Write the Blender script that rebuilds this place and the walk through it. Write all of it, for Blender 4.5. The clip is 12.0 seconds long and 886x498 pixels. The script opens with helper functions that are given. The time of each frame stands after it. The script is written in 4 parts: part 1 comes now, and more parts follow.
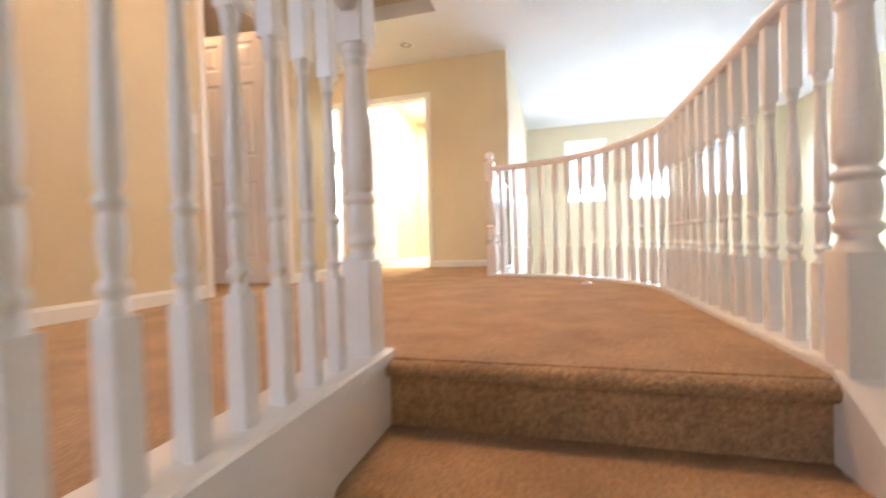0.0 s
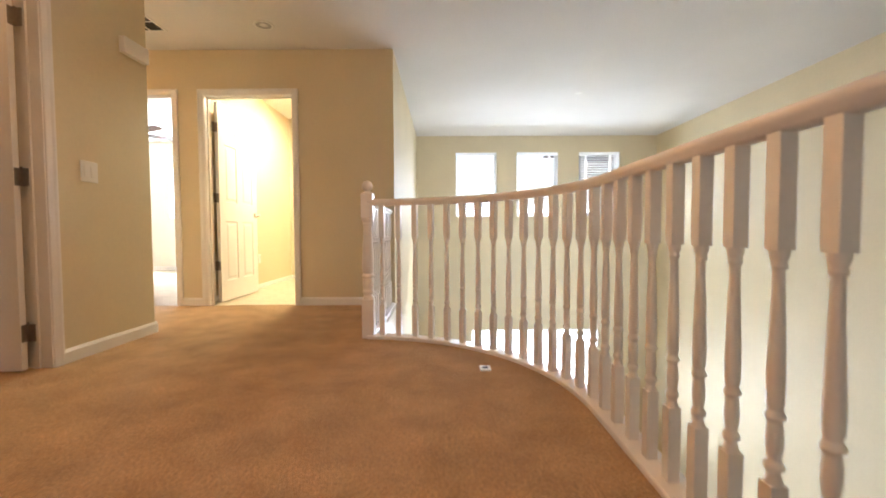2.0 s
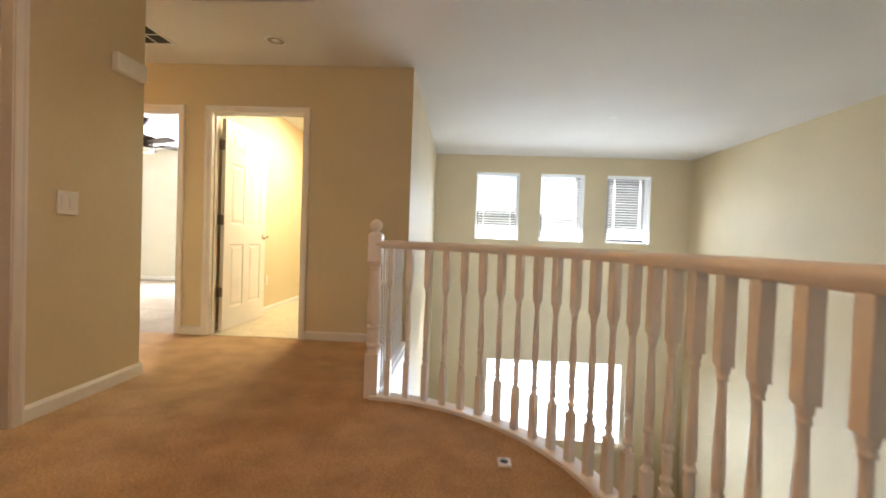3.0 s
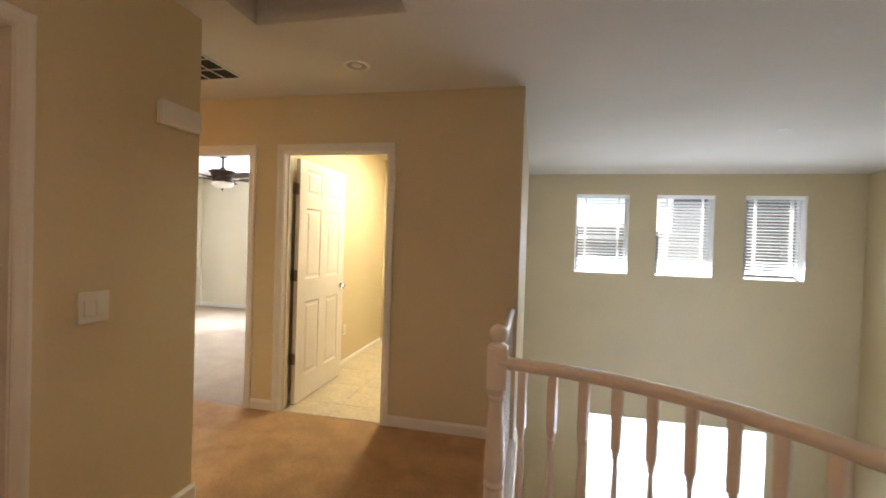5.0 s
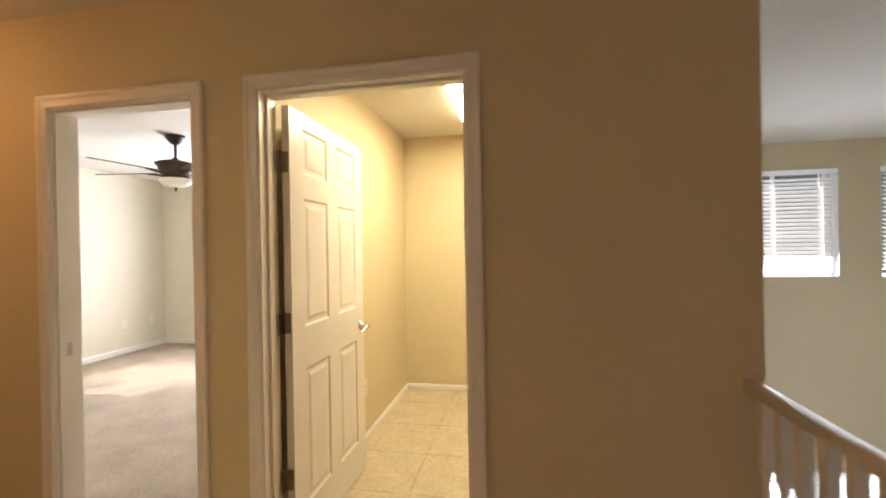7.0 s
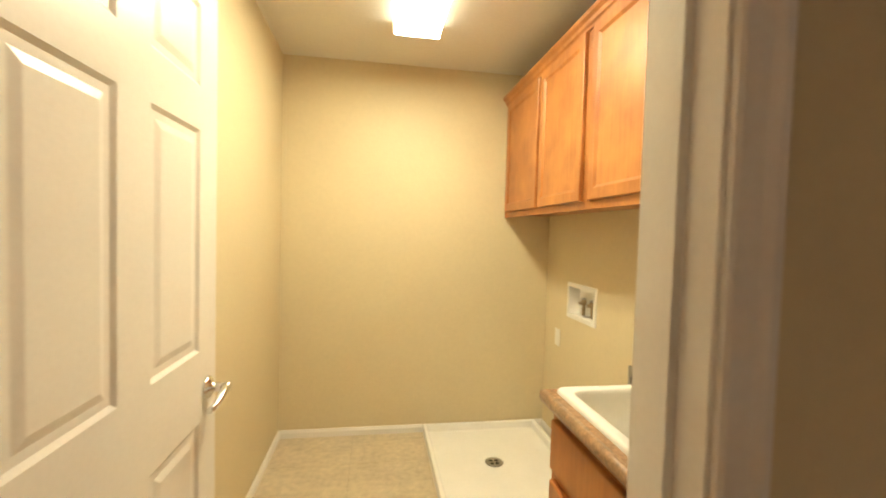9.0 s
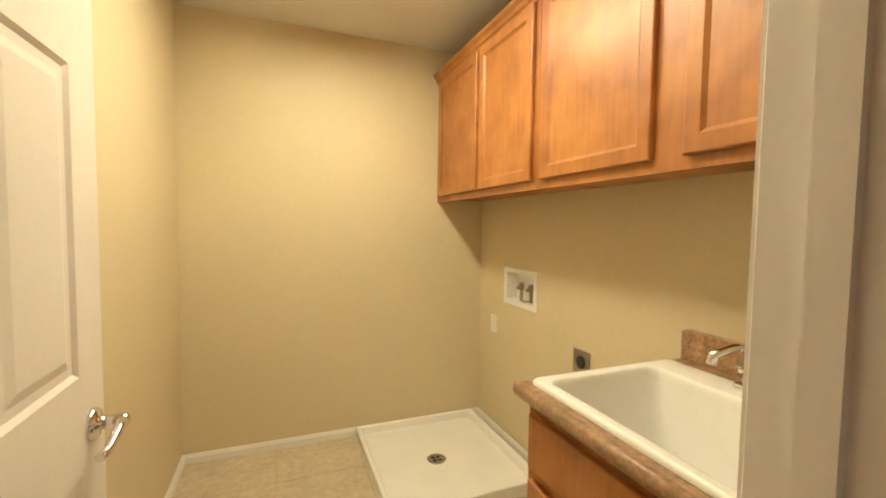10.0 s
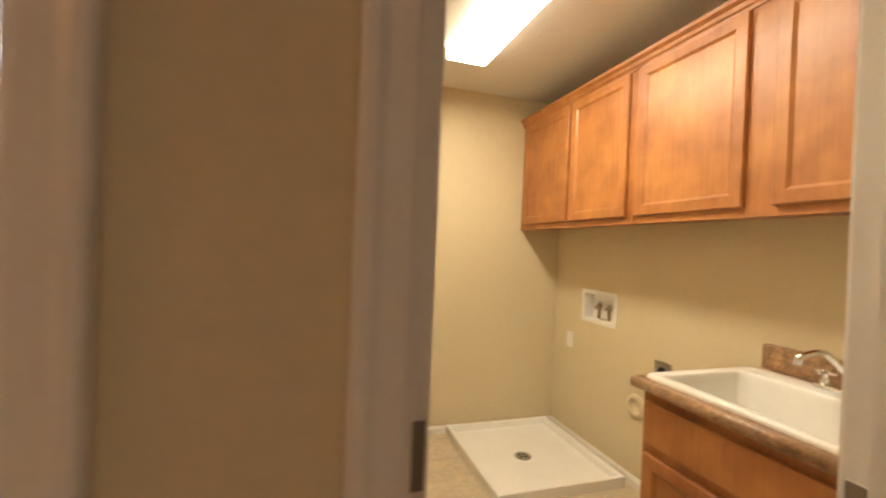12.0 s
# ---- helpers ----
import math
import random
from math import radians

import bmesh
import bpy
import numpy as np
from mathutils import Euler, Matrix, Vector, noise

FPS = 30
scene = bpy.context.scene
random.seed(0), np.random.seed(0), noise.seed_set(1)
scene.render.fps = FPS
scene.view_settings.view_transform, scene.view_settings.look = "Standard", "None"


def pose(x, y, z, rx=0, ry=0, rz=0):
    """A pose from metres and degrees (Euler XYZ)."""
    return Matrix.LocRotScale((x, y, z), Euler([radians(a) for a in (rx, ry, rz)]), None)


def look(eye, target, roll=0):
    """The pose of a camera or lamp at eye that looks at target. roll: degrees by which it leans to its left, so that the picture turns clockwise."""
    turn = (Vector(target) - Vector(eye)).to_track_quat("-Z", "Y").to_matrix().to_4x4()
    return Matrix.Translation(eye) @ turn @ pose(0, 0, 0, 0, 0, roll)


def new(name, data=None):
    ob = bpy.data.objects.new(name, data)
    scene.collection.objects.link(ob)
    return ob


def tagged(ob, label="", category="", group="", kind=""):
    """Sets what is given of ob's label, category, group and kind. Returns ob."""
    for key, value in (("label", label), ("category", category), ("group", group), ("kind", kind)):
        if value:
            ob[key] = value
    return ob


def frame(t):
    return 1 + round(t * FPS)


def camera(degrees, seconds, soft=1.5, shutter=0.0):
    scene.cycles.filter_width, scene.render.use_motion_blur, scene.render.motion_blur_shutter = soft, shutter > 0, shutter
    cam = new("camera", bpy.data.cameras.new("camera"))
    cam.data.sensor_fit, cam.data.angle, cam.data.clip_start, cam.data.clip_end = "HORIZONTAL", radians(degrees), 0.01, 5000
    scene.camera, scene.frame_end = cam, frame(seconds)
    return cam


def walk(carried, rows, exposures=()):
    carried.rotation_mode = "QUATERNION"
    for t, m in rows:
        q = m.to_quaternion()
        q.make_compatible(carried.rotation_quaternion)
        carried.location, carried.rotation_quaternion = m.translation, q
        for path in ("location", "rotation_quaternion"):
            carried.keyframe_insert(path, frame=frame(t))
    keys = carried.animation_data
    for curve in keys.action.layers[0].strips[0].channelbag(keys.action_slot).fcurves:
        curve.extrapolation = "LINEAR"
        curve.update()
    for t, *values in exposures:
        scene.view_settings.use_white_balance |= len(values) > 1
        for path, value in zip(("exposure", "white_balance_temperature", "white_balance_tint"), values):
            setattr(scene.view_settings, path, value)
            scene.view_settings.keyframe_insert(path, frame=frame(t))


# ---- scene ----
cam = camera(93.4, 12.0, soft=1.8, shutter=0.5)
PATH = [
    (0, (-0.138, 0.563, 0.305), (-0.658, 2.494, 0.269), -1.7),
    (0.5, (-0.153, 0.779, 0.389), (-0.296, 2.774, 0.387), 0.1),
    (1, (-0.156, 0.945, 0.521), (-0.135, 2.945, 0.499), 1.2),
    (1.5, (-0.153, 1.134, 0.6), (-0.116, 3.132, 0.541), -0.5),
    (2, (-0.162, 1.315, 0.708), (-0.16, 3.314, 0.628), -0.3),
    (2.5, (-0.155, 1.49, 0.816), (-0.173, 3.489, 0.749), 1.2),
    (3, (-0.168, 1.668, 0.946), (-0.248, 3.666, 0.904), 2.0),
    (5, (-0.548, 2.459, 1.373), (-0.964, 4.415, 1.342), 1.9),
    (5.5, (-0.748, 2.75, 1.378), (-1.196, 4.699, 1.421), 0.7),
    (6, (-0.972, 3.11, 1.396), (-1.422, 5.059, 1.422), 0.4),
    (6.5, (-1.202, 3.483, 1.413), (-1.608, 5.441, 1.398), 0.2),
    (7, (-1.418, 3.859, 1.383), (-1.78, 5.826, 1.377), -1.0),
    (9, (-1.934, 5.045, 1.369), (-1.615, 7.018, 1.293), 1.6),
    (9.5, (-1.992, 5.187, 1.35), (-1.419, 7.102, 1.273), 1.3),
    (10, (-2.04, 5.256, 1.331), (-1.302, 7.112, 1.222), 0.8),
    (10.5, (-2.137, 5.217, 1.331), (-1.277, 7.021, 1.266), 2.1),
    (11, (-2.258, 5.137, 1.326), (-1.389, 6.938, 1.31), 2.0),
    (11.5, (-2.405, 5.069, 1.337), (-1.628, 6.911, 1.377), 3.9),
    (12, (-2.551, 5.013, 1.334), (-1.954, 6.922, 1.324), 2.4),
]
EXPOSURES = [(0.0, 1.86, 5250, 12), (0.5, 1.62, 5500, 13), (1.0, 1.38, 5800, 12), (1.5, 1.18, 5900, 12), (2.5, 0.82, 6000, 11), (3.0, 0.62, 6050, 10), (5.0, 0.12, 6100, 13), (5.5, 0.03, 6200, 14),
             (7.0, -0.12, 6350, 15), (9.0, -0.34, 6350, 14), (9.5, -0.53, 6400, 16), (10.5, -0.68, 6400, 17), (12.0, -0.66, 6300, 26)]
walk(cam, [(t, look(eye, target, roll)) for t, eye, target, roll in PATH], EXPOSURES)

# ---------------------------------------------------------------- light
CEIL = 2.47          # ceiling height of the upper floor
LOW = -3.42          # floor of the room below
SUN_DIR = Vector((-0.55, -1.0, -0.95))

world = bpy.data.worlds.new("sky")
scene.world = world
world.use_nodes = True
wn = world.node_tree
sky = wn.nodes.new("ShaderNodeTexSky")
sky.sky_type = "NISHITA"
sky.sun_disc = False
sky.sun_elevation = math.atan2(0.95, math.hypot(0.55, 1.0))
sky.sun_rotation = math.atan2(0.55, 1.0)
wn.nodes["Background"].inputs["Strength"].default_value = 0.15
wn.links.new(sky.outputs["Color"], wn.nodes["Background"].inputs["Color"])

sun = new("sun", bpy.data.lights.new("sun", "SUN"))
sun.data.energy, sun.data.angle, sun.data.color = 5.0, radians(0.5), (1.0, 0.94, 0.85)
sun.matrix_world = look((0, 0, 0), tuple(SUN_DIR))


def area_lamp(name, at, towards, w, h, watts, colour):
    """An area lamp at a place, shining towards a point."""
    ob = new(name, bpy.data.lights.new(name, "AREA"))
    ob.data.shape, ob.data.size, ob.data.size_y = "RECTANGLE", w, h
    ob.data.energy, ob.data.color = watts, colour
    ob.matrix_world = look(at, towards)
    return ob


DAY = (0.82, 0.90, 1.0)
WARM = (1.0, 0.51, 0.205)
for wx in (0.463, 1.59, 2.73):
    area_lamp("window_daylight", (wx, 9.04, 1.36), (wx, 5, 0.3), 0.74, 0.72, 14, DAY).data.spread = radians(150)
area_lamp("window_daylight", (1.58, 9.54, -1.85), (0.9, 5, 0.1), 2.95, 1.9, 225, DAY)
area_lamp("window_daylight", (-4.65, 9.64, 1.60), (-4.65, 5, 1.60), 1.55, 1.30, 175, (0.92, 0.95, 1.0))
# Lamp in an unseen east opening, added to brighten the void's north wall.
area_lamp("window_daylight", (3.84, 3.2, -2.63), (2.1, 9.06, 0.5), 2.3, 1.4, 30, DAY).data.spread = radians(60)
# Unseen lamp, added for the cool light on the hall balusters' south side.
area_lamp("added_side_light", (-2.29, -1.3, 1.15), (-0.6, 0.6, 0.7), 0.75, 1.7, 11, (0.82, 0.90, 1.0))

# ---------------------------------------------------------------- materials


def material(name, colour, rough=0.5, metal=0.0, var=0.08, scale=6.0, fine=60.0, bump=0.05, bump_scale=None, spec=None, detail=4.0, var2=None, ragged=0.5):
    """A node material with colour that varies at two scales and a fine relief."""
    mat = bpy.data.materials.new(name)
    mat.use_nodes = True
    nt = mat.node_tree
    b = nt.nodes["Principled BSDF"]
    b.inputs["Roughness"].default_value, b.inputs["Metallic"].default_value = rough, metal
    if spec is not None:
        b.inputs["Specular IOR Level"].default_value = spec
    geo = nt.nodes.new("ShaderNodeNewGeometry")
    n1, n2 = nt.nodes.new("ShaderNodeTexNoise"), nt.nodes.new("ShaderNodeTexNoise")
    n1.inputs["Scale"].default_value, n2.inputs["Scale"].default_value = scale, fine
    n1.inputs["Detail"].default_value, n2.inputs["Detail"].default_value = detail, 3.0
    n1.inputs["Roughness"].default_value = ragged
    for n in (n1, n2):
        nt.links.new(geo.outputs["Position"], n.inputs["Vector"])
    r1, r2 = nt.nodes.new("ShaderNodeMapRange"), nt.nodes.new("ShaderNodeMapRange")
    for r, v, n in ((r1, var, n1), (r2, var2 if var2 is not None else var * 0.6, n2)):
        r.inputs["From Min"].default_value, r.inputs["From Max"].default_value = 0.3, 0.7
        r.inputs["To Min"].default_value, r.inputs["To Max"].default_value = 1 - v, 1 + v
        nt.links.new(n.outputs["Fac"], r.inputs["Value"])
    mul = nt.nodes.new("ShaderNodeMath")
    mul.operation = "MULTIPLY"
    nt.links.new(r1.outputs["Result"], mul.inputs[0])
    nt.links.new(r2.outputs["Result"], mul.inputs[1])
    sc = nt.nodes.new("ShaderNodeVectorMath")
    sc.operation = "SCALE"
    sc.inputs[0].default_value = colour
    nt.links.new(mul.outputs[0], sc.inputs["Scale"])
    nt.links.new(sc.outputs[0], b.inputs["Base Color"])
    if bump:
        nb = nt.nodes.new("ShaderNodeTexNoise")
        nb.inputs["Scale"].default_value = bump_scale or fine
        nb.inputs["Detail"].default_value = 3.0
        nt.links.new(geo.outputs["Position"], nb.inputs["Vector"])
        bp = nt.nodes.new("ShaderNodeBump")
        bp.inputs["Strength"].default_value, bp.inputs["Distance"].default_value = bump, 0.01
        nt.links.new(nb.outputs["Fac"], bp.inputs["Height"])
        nt.links.new(bp.outputs["Normal"], b.inputs["Normal"])
    return mat


def wood_material(name, dark, light, rough=0.48):
    """Varnished maple: upright grain, broad cloudy figure and a satin coat."""
    mat = bpy.data.materials.new(name)
    mat.use_nodes = True
    nt = mat.node_tree
    b = nt.nodes["Principled BSDF"]
    b.inputs["Roughness"].default_value = rough
    b.inputs["Coat Weight"].default_value, b.inputs["Coat Roughness"].default_value = 0.3, 0.3
    geo, info = nt.nodes.new("ShaderNodeNewGeometry"), nt.nodes.new("ShaderNodeObjectInfo")
    mp = nt.nodes.new("ShaderNodeMapping")
    mp.inputs["Scale"].default_value = (40, 40, 2.2)
    nt.links.new(geo.outputs["Position"], mp.inputs["Vector"])
    grain, cloud = nt.nodes.new("ShaderNodeTexNoise"), nt.nodes.new("ShaderNodeTexNoise")
    grain.inputs["Scale"].default_value, grain.inputs["Detail"].default_value = 1.6, 6
    cloud.inputs["Scale"].default_value, cloud.inputs["Detail"].default_value = 7.0, 3
    nt.links.new(mp.outputs["Vector"], grain.inputs["Vector"])
    nt.links.new(geo.outputs["Position"], cloud.inputs["Vector"])
    add = nt.nodes.new("ShaderNodeMath")
    add.operation = "MULTIPLY_ADD"
    add.inputs[1].default_value = 0.30
    nt.links.new(grain.outputs["Fac"], add.inputs[0])
    half = nt.nodes.new("ShaderNodeMath")
    half.operation = "MULTIPLY_ADD"
    half.inputs[1].default_value = 0.70
    nt.links.new(cloud.outputs["Fac"], half.inputs[0])
    rnd = nt.nodes.new("ShaderNodeMath")
    rnd.operation = "MULTIPLY_ADD"
    rnd.inputs[1].default_value, rnd.inputs[2].default_value = 0.12, -0.06
    nt.links.new(info.outputs["Random"], rnd.inputs[0])
    nt.links.new(rnd.outputs[0], half.inputs[2])
    nt.links.new(half.outputs[0], add.inputs[2])
    ramp = nt.nodes.new("ShaderNodeValToRGB")
    ramp.color_ramp.elements[0].position, ramp.color_ramp.elements[0].color = 0.32, (*dark, 1)
    ramp.color_ramp.elements[1].position, ramp.color_ramp.elements[1].color = 0.68, (*light, 1)
    nt.links.new(add.outputs[0], ramp.inputs["Fac"])
    nt.links.new(ramp.outputs["Color"], b.inputs["Base Color"])
    bp = nt.nodes.new("ShaderNodeBump")
    bp.inputs["Strength"].default_value, bp.inputs["Distance"].default_value = 0.06, 0.004
    nt.links.new(grain.outputs["Fac"], bp.inputs["Height"])
    nt.links.new(bp.outputs["Normal"], b.inputs["Normal"])
    return mat


def glow_material(name, colour, strength):
    mat = bpy.data.materials.new(name)
    mat.use_nodes = True
    b = mat.node_tree.nodes["Principled BSDF"]
    b.inputs["Base Color"].default_value = (0.85, 0.85, 0.8, 1)
    b.inputs["Roughness"].default_value = 0.4
    b.inputs["Emission Color"].default_value = (*colour, 1)
    b.inputs["Emission Strength"].default_value = strength
    return mat


def glass_material(name):
    mat = bpy.data.materials.new(name)
    mat.use_nodes = True
    b = mat.node_tree.nodes["Principled BSDF"]
    b.inputs["Base Color"].default_value = (1, 1, 1, 1)
    b.inputs["Roughness"].default_value = 0.0
    b.inputs["IOR"].default_value = 1.45
    b.inputs["Transmission Weight"].default_value = 1.0
    return mat


PAINT = material("beige_wall_paint", (0.655, 0.558, 0.362), 0.62, var=0.03, scale=1.5, fine=45, bump=0.09, bump_scale=70)
PAINT_BED = material("pale_wall_paint", (0.70, 0.655, 0.54), 0.62, var=0.03, scale=1.5, fine=45, bump=0.14, bump_scale=70)
CEILING = material("white_ceiling_paint", (0.74, 0.72, 0.68), 0.8, var=0.03, scale=1.2, fine=60, bump=0.22, bump_scale=55)
TRIM = material("white_gloss_trim", (0.80, 0.77, 0.72), 0.3, var=0.03, scale=4, fine=90, bump=0.02)
RAIL_WHITE = material("white_gloss_rail_paint", (0.81, 0.75, 0.68), 0.28, var=0.03, scale=9, fine=80, bump=0.03)
CARPET = material("brown_carpet", (0.495, 0.300, 0.145), 0.95, var=0.24, scale=4.5, fine=95, bump=1.0, bump_scale=190, spec=0.1, detail=10, var2=0.30, ragged=0.6)
pile = CARPET.node_tree.nodes["Principled BSDF"]
pile.inputs["Sheen Weight"].default_value, pile.inputs["Sheen Roughness"].default_value = 0.36, 0.45
pile.inputs["Sheen Tint"].default_value = (1.0, 0.84, 0.62, 1)
CARPET_BED = material("greige_carpet", (0.43, 0.355, 0.275), 0.95, var=0.12, scale=3.5, fine=120, bump=0.9, bump_scale=220, spec=0.1, var2=0.2)
TILE = material("beige_vinyl_tile", (0.55, 0.46, 0.32), 0.38, var=0.08, scale=7, fine=28, bump=0.06, bump_scale=30, detail=8, var2=0.1)
GROUT = material("tile_joint", (0.42, 0.345, 0.235), 0.8, var=0.1)
LOWFLOOR = material("brown_wood_floor", (0.27, 0.205, 0.15), 0.4, var=0.2, scale=3, fine=30)
MAPLE = wood_material("honey_maple", (0.300, 0.098, 0.019), (0.500, 0.206, 0.051))
LAMINATE = material("brown_stone_laminate", (0.34, 0.205, 0.11), 0.3, var=0.34, scale=28, fine=90, bump=0.0, detail=8, var2=0.3)
ENAMEL = material("white_enamel", (0.85, 0.84, 0.80), 0.22, var=0.02, bump=0.0)
PLASTIC = material("white_plastic", (0.80, 0.78, 0.73), 0.4, var=0.02, bump=0.0)
CHROME = material("chrome", (0.80, 0.80, 0.80), 0.09, 1.0, var=0.02, bump=0.0)
NICKEL = material("aged_nickel", (0.27, 0.235, 0.20), 0.38, 0.9, var=0.12, bump=0.02)
STEEL = material("brushed_steel", (0.42, 0.41, 0.39), 0.32, 1.0, var=0.08, bump=0.02)
BRONZE = material("dark_bronze", (0.055, 0.035, 0.028), 0.42, 0.6, var=0.2, bump=0.03)
BLACK = material("black_plastic", (0.015, 0.015, 0.015), 0.5, var=0.1, bump=0.0)
VENT_BACKING = material("dark_vent_backing", (0.03, 0.028, 0.025), 0.9, var=0.1, bump=0.0)
BRASS = material("brass", (0.40, 0.31, 0.19), 0.4, 1.0, var=0.1, bump=0.0)
BLIND = material("white_blind_slat", (0.80, 0.80, 0.78), 0.45, var=0.03, bump=0.0)
# thin slats let part of the daylight through
tr = BLIND.node_tree.nodes.new("ShaderNodeBsdfTranslucent")
tr.inputs["Color"].default_value = (1.0, 1.0, 0.99, 1)
mx = BLIND.node_tree.nodes.new("ShaderNodeMixShader")
mx.inputs["Fac"].default_value = 0.9
BLIND.node_tree.links.new(BLIND.node_tree.nodes["Principled BSDF"].outputs[0], mx.inputs[1])
BLIND.node_tree.links.new(tr.outputs[0], mx.inputs[2])
BLIND.node_tree.links.new(mx.outputs[0], BLIND.node_tree.nodes["Material Output"].inputs["Surface"])
VINYL = material("white_vinyl_frame", (0.80, 0.80, 0.79), 0.4, var=0.02, bump=0.0)
ROOF = material("dark_roof_tile", (0.10, 0.085, 0.075), 0.85, var=0.2, scale=3, bump=0.5, bump_scale=12)
STUCCO = material("grey_stucco", (0.34, 0.31, 0.28), 0.9, var=0.1, scale=2, bump=0.4, bump_scale=40)
SOIL = material("dry_ground", (0.25, 0.2, 0.14), 0.95, var=0.2, scale=1.0)
BLADE = material("dark_fan_blade", (0.07, 0.04, 0.028), 0.4, var=0.25, scale=14, bump=0.04)
OPAL = material("opal_glass", (0.85, 0.83, 0.78), 0.25, var=0.02, bump=0.0)
GLASS = glass_material("window_glass")
LAMP_GLOW = glow_material("lit_diffuser", (1.0, 0.92, 0.60), 55.0)
SIDE_GLOW = glow_material("lit_diffuser_side", (1.0, 0.92, 0.60), 8.0)

# ---------------------------------------------------------------- mesh helpers


def box(bm, x0, x1, y0, y1, z0, z1, bevel=0.0, seg=2):
    """Adds a box to bm, with rounded edges where asked."""
    start = len(bm.verts)
    vs = [bm.verts.new((x, y, z)) for x in (x0, x1) for y in (y0, y1) for z in (z0, z1)]
    fs = [bm.faces.new([vs[i] for i in q]) for q in ((0, 1, 3, 2), (4, 6, 7, 5), (0, 4, 5, 1), (2, 3, 7, 6), (0, 2, 6, 4), (1, 5, 7, 3))]
    if bevel:
        edges = list({e for f in fs for e in f.edges})
        bmesh.ops.bevel(bm, geom=edges, offset=bevel, segments=seg, affect="EDGES", profile=0.5)
    return start


def boxes(*dims, bevel=0.0, seg=2):
    bm = bmesh.new()
    for d in dims:
        box(bm, *d, bevel=bevel, seg=seg)
    return bm


def lathe(bm, profile, segs=16, cx=0.0, cy=0.0, axis="z", caps=True):
    """Turns (radius, height) pairs about an axis through (cx, cy)."""
    rings = []
    for r, h in profile:
        ring = []
        for i in range(segs):
            a = 2 * math.pi * i / segs
            u, v = r * math.cos(a), r * math.sin(a)
            co = {"z": (cx + u, cy + v, h), "x": (h, cx + u, cy + v), "y": (cx + v, h, cy + u)}[axis]
            ring.append(bm.verts.new(co))
        rings.append(ring)
    for a, b in zip(rings, rings[1:]):
        for i in range(segs):
            bm.faces.new((a[i], a[(i + 1) % segs], b[(i + 1) % segs], b[i])).smooth = True
    if caps:
        bm.faces.new(list(reversed(rings[0])))
        bm.faces.new(rings[-1])
    return bm


def sweep(bm, pts, profile, smooth=True):
    """Carries a closed (side, height) profile along points; side is to the right of the way."""
    pts = [Vector(p) for p in pts]
    rings = []
    for i, p in enumerate(pts):
        a = (p - pts[i - 1]) if i else (pts[1] - p)
        b = (pts[i + 1] - p) if i < len(pts) - 1 else a
        d1, d2 = a.copy(), b.copy()
        d1.z = d2.z = 0
        d1.normalize(), d2.normalize()
        d = (d1 + d2).normalized()
        side = Vector((d.y, -d.x, 0)) / max(0.3, d.dot(d1))
        rings.append([bm.verts.new(p + side * u + Vector((0, 0, h))) for u, h in profile])
    n = len(profile)
    for a, b in zip(rings, rings[1:]):
        for i in range(n):
            bm.faces.new((a[i], a[(i + 1) % n], b[(i + 1) % n], b[i])).smooth = smooth
    bm.faces.new(list(reversed(rings[0])))
    bm.faces.new(rings[-1])
    return bm


def tube(bm, pts, r, segs=10):
    """A round bar along points in space."""
    pts = [Vector(p) for p in pts]
    rings, up = [], Vector((0.13, 0.21, 0.97)).normalized()
    for i, p in enumerate(pts):
        d = (pts[min(i + 1, len(pts) - 1)] - pts[max(i - 1, 0)]).normalized()
        s = d.cross(up).normalized()
        t = s.cross(d)
        rr = r[i] if isinstance(r, (list, tuple)) else r
        rings.append([bm.verts.new(p + (s * math.cos(2 * math.pi * k / segs) + t * math.sin(2 * math.pi * k / segs)) * rr) for k in range(segs)])
    for a, b in zip(rings, rings[1:]):
        for i in range(segs):
            bm.faces.new((a[i], a[(i + 1) % segs], b[(i + 1) % segs], b[i])).smooth = True
    bm.faces.new(list(reversed(rings[0])))
    bm.faces.new(rings[-1])
    return bm


def mesh_of(name, bm, mat):
    bmesh.ops.recalc_face_normals(bm, faces=bm.faces)
    me = bpy.data.meshes.new(name)
    bm.to_mesh(me)
    bm.free()
    me.materials.append(mat)
    return me


def part(name, bm, mat, parent=None, label=""):
    """Links a bmesh as one mesh object, under a thing or a part."""
    ob = new(name, mesh_of(name, bm, mat))
    if parent is not None:
        ob.parent = parent
    if label:
        ob["label"] = label
    return ob


def piece(name, me, parent, m):
    """One more object on a mesh that is already made."""
    ob = new(name, me)
    ob.parent = parent
    ob.matrix_basis = m
    return ob


def thing(name, label, category, group=""):
    return tagged(new(name), label, category, group)


def setting(name, bm, mat, label, category="structure"):
    return tagged(part(name, bm, mat), label, category, kind="structure")


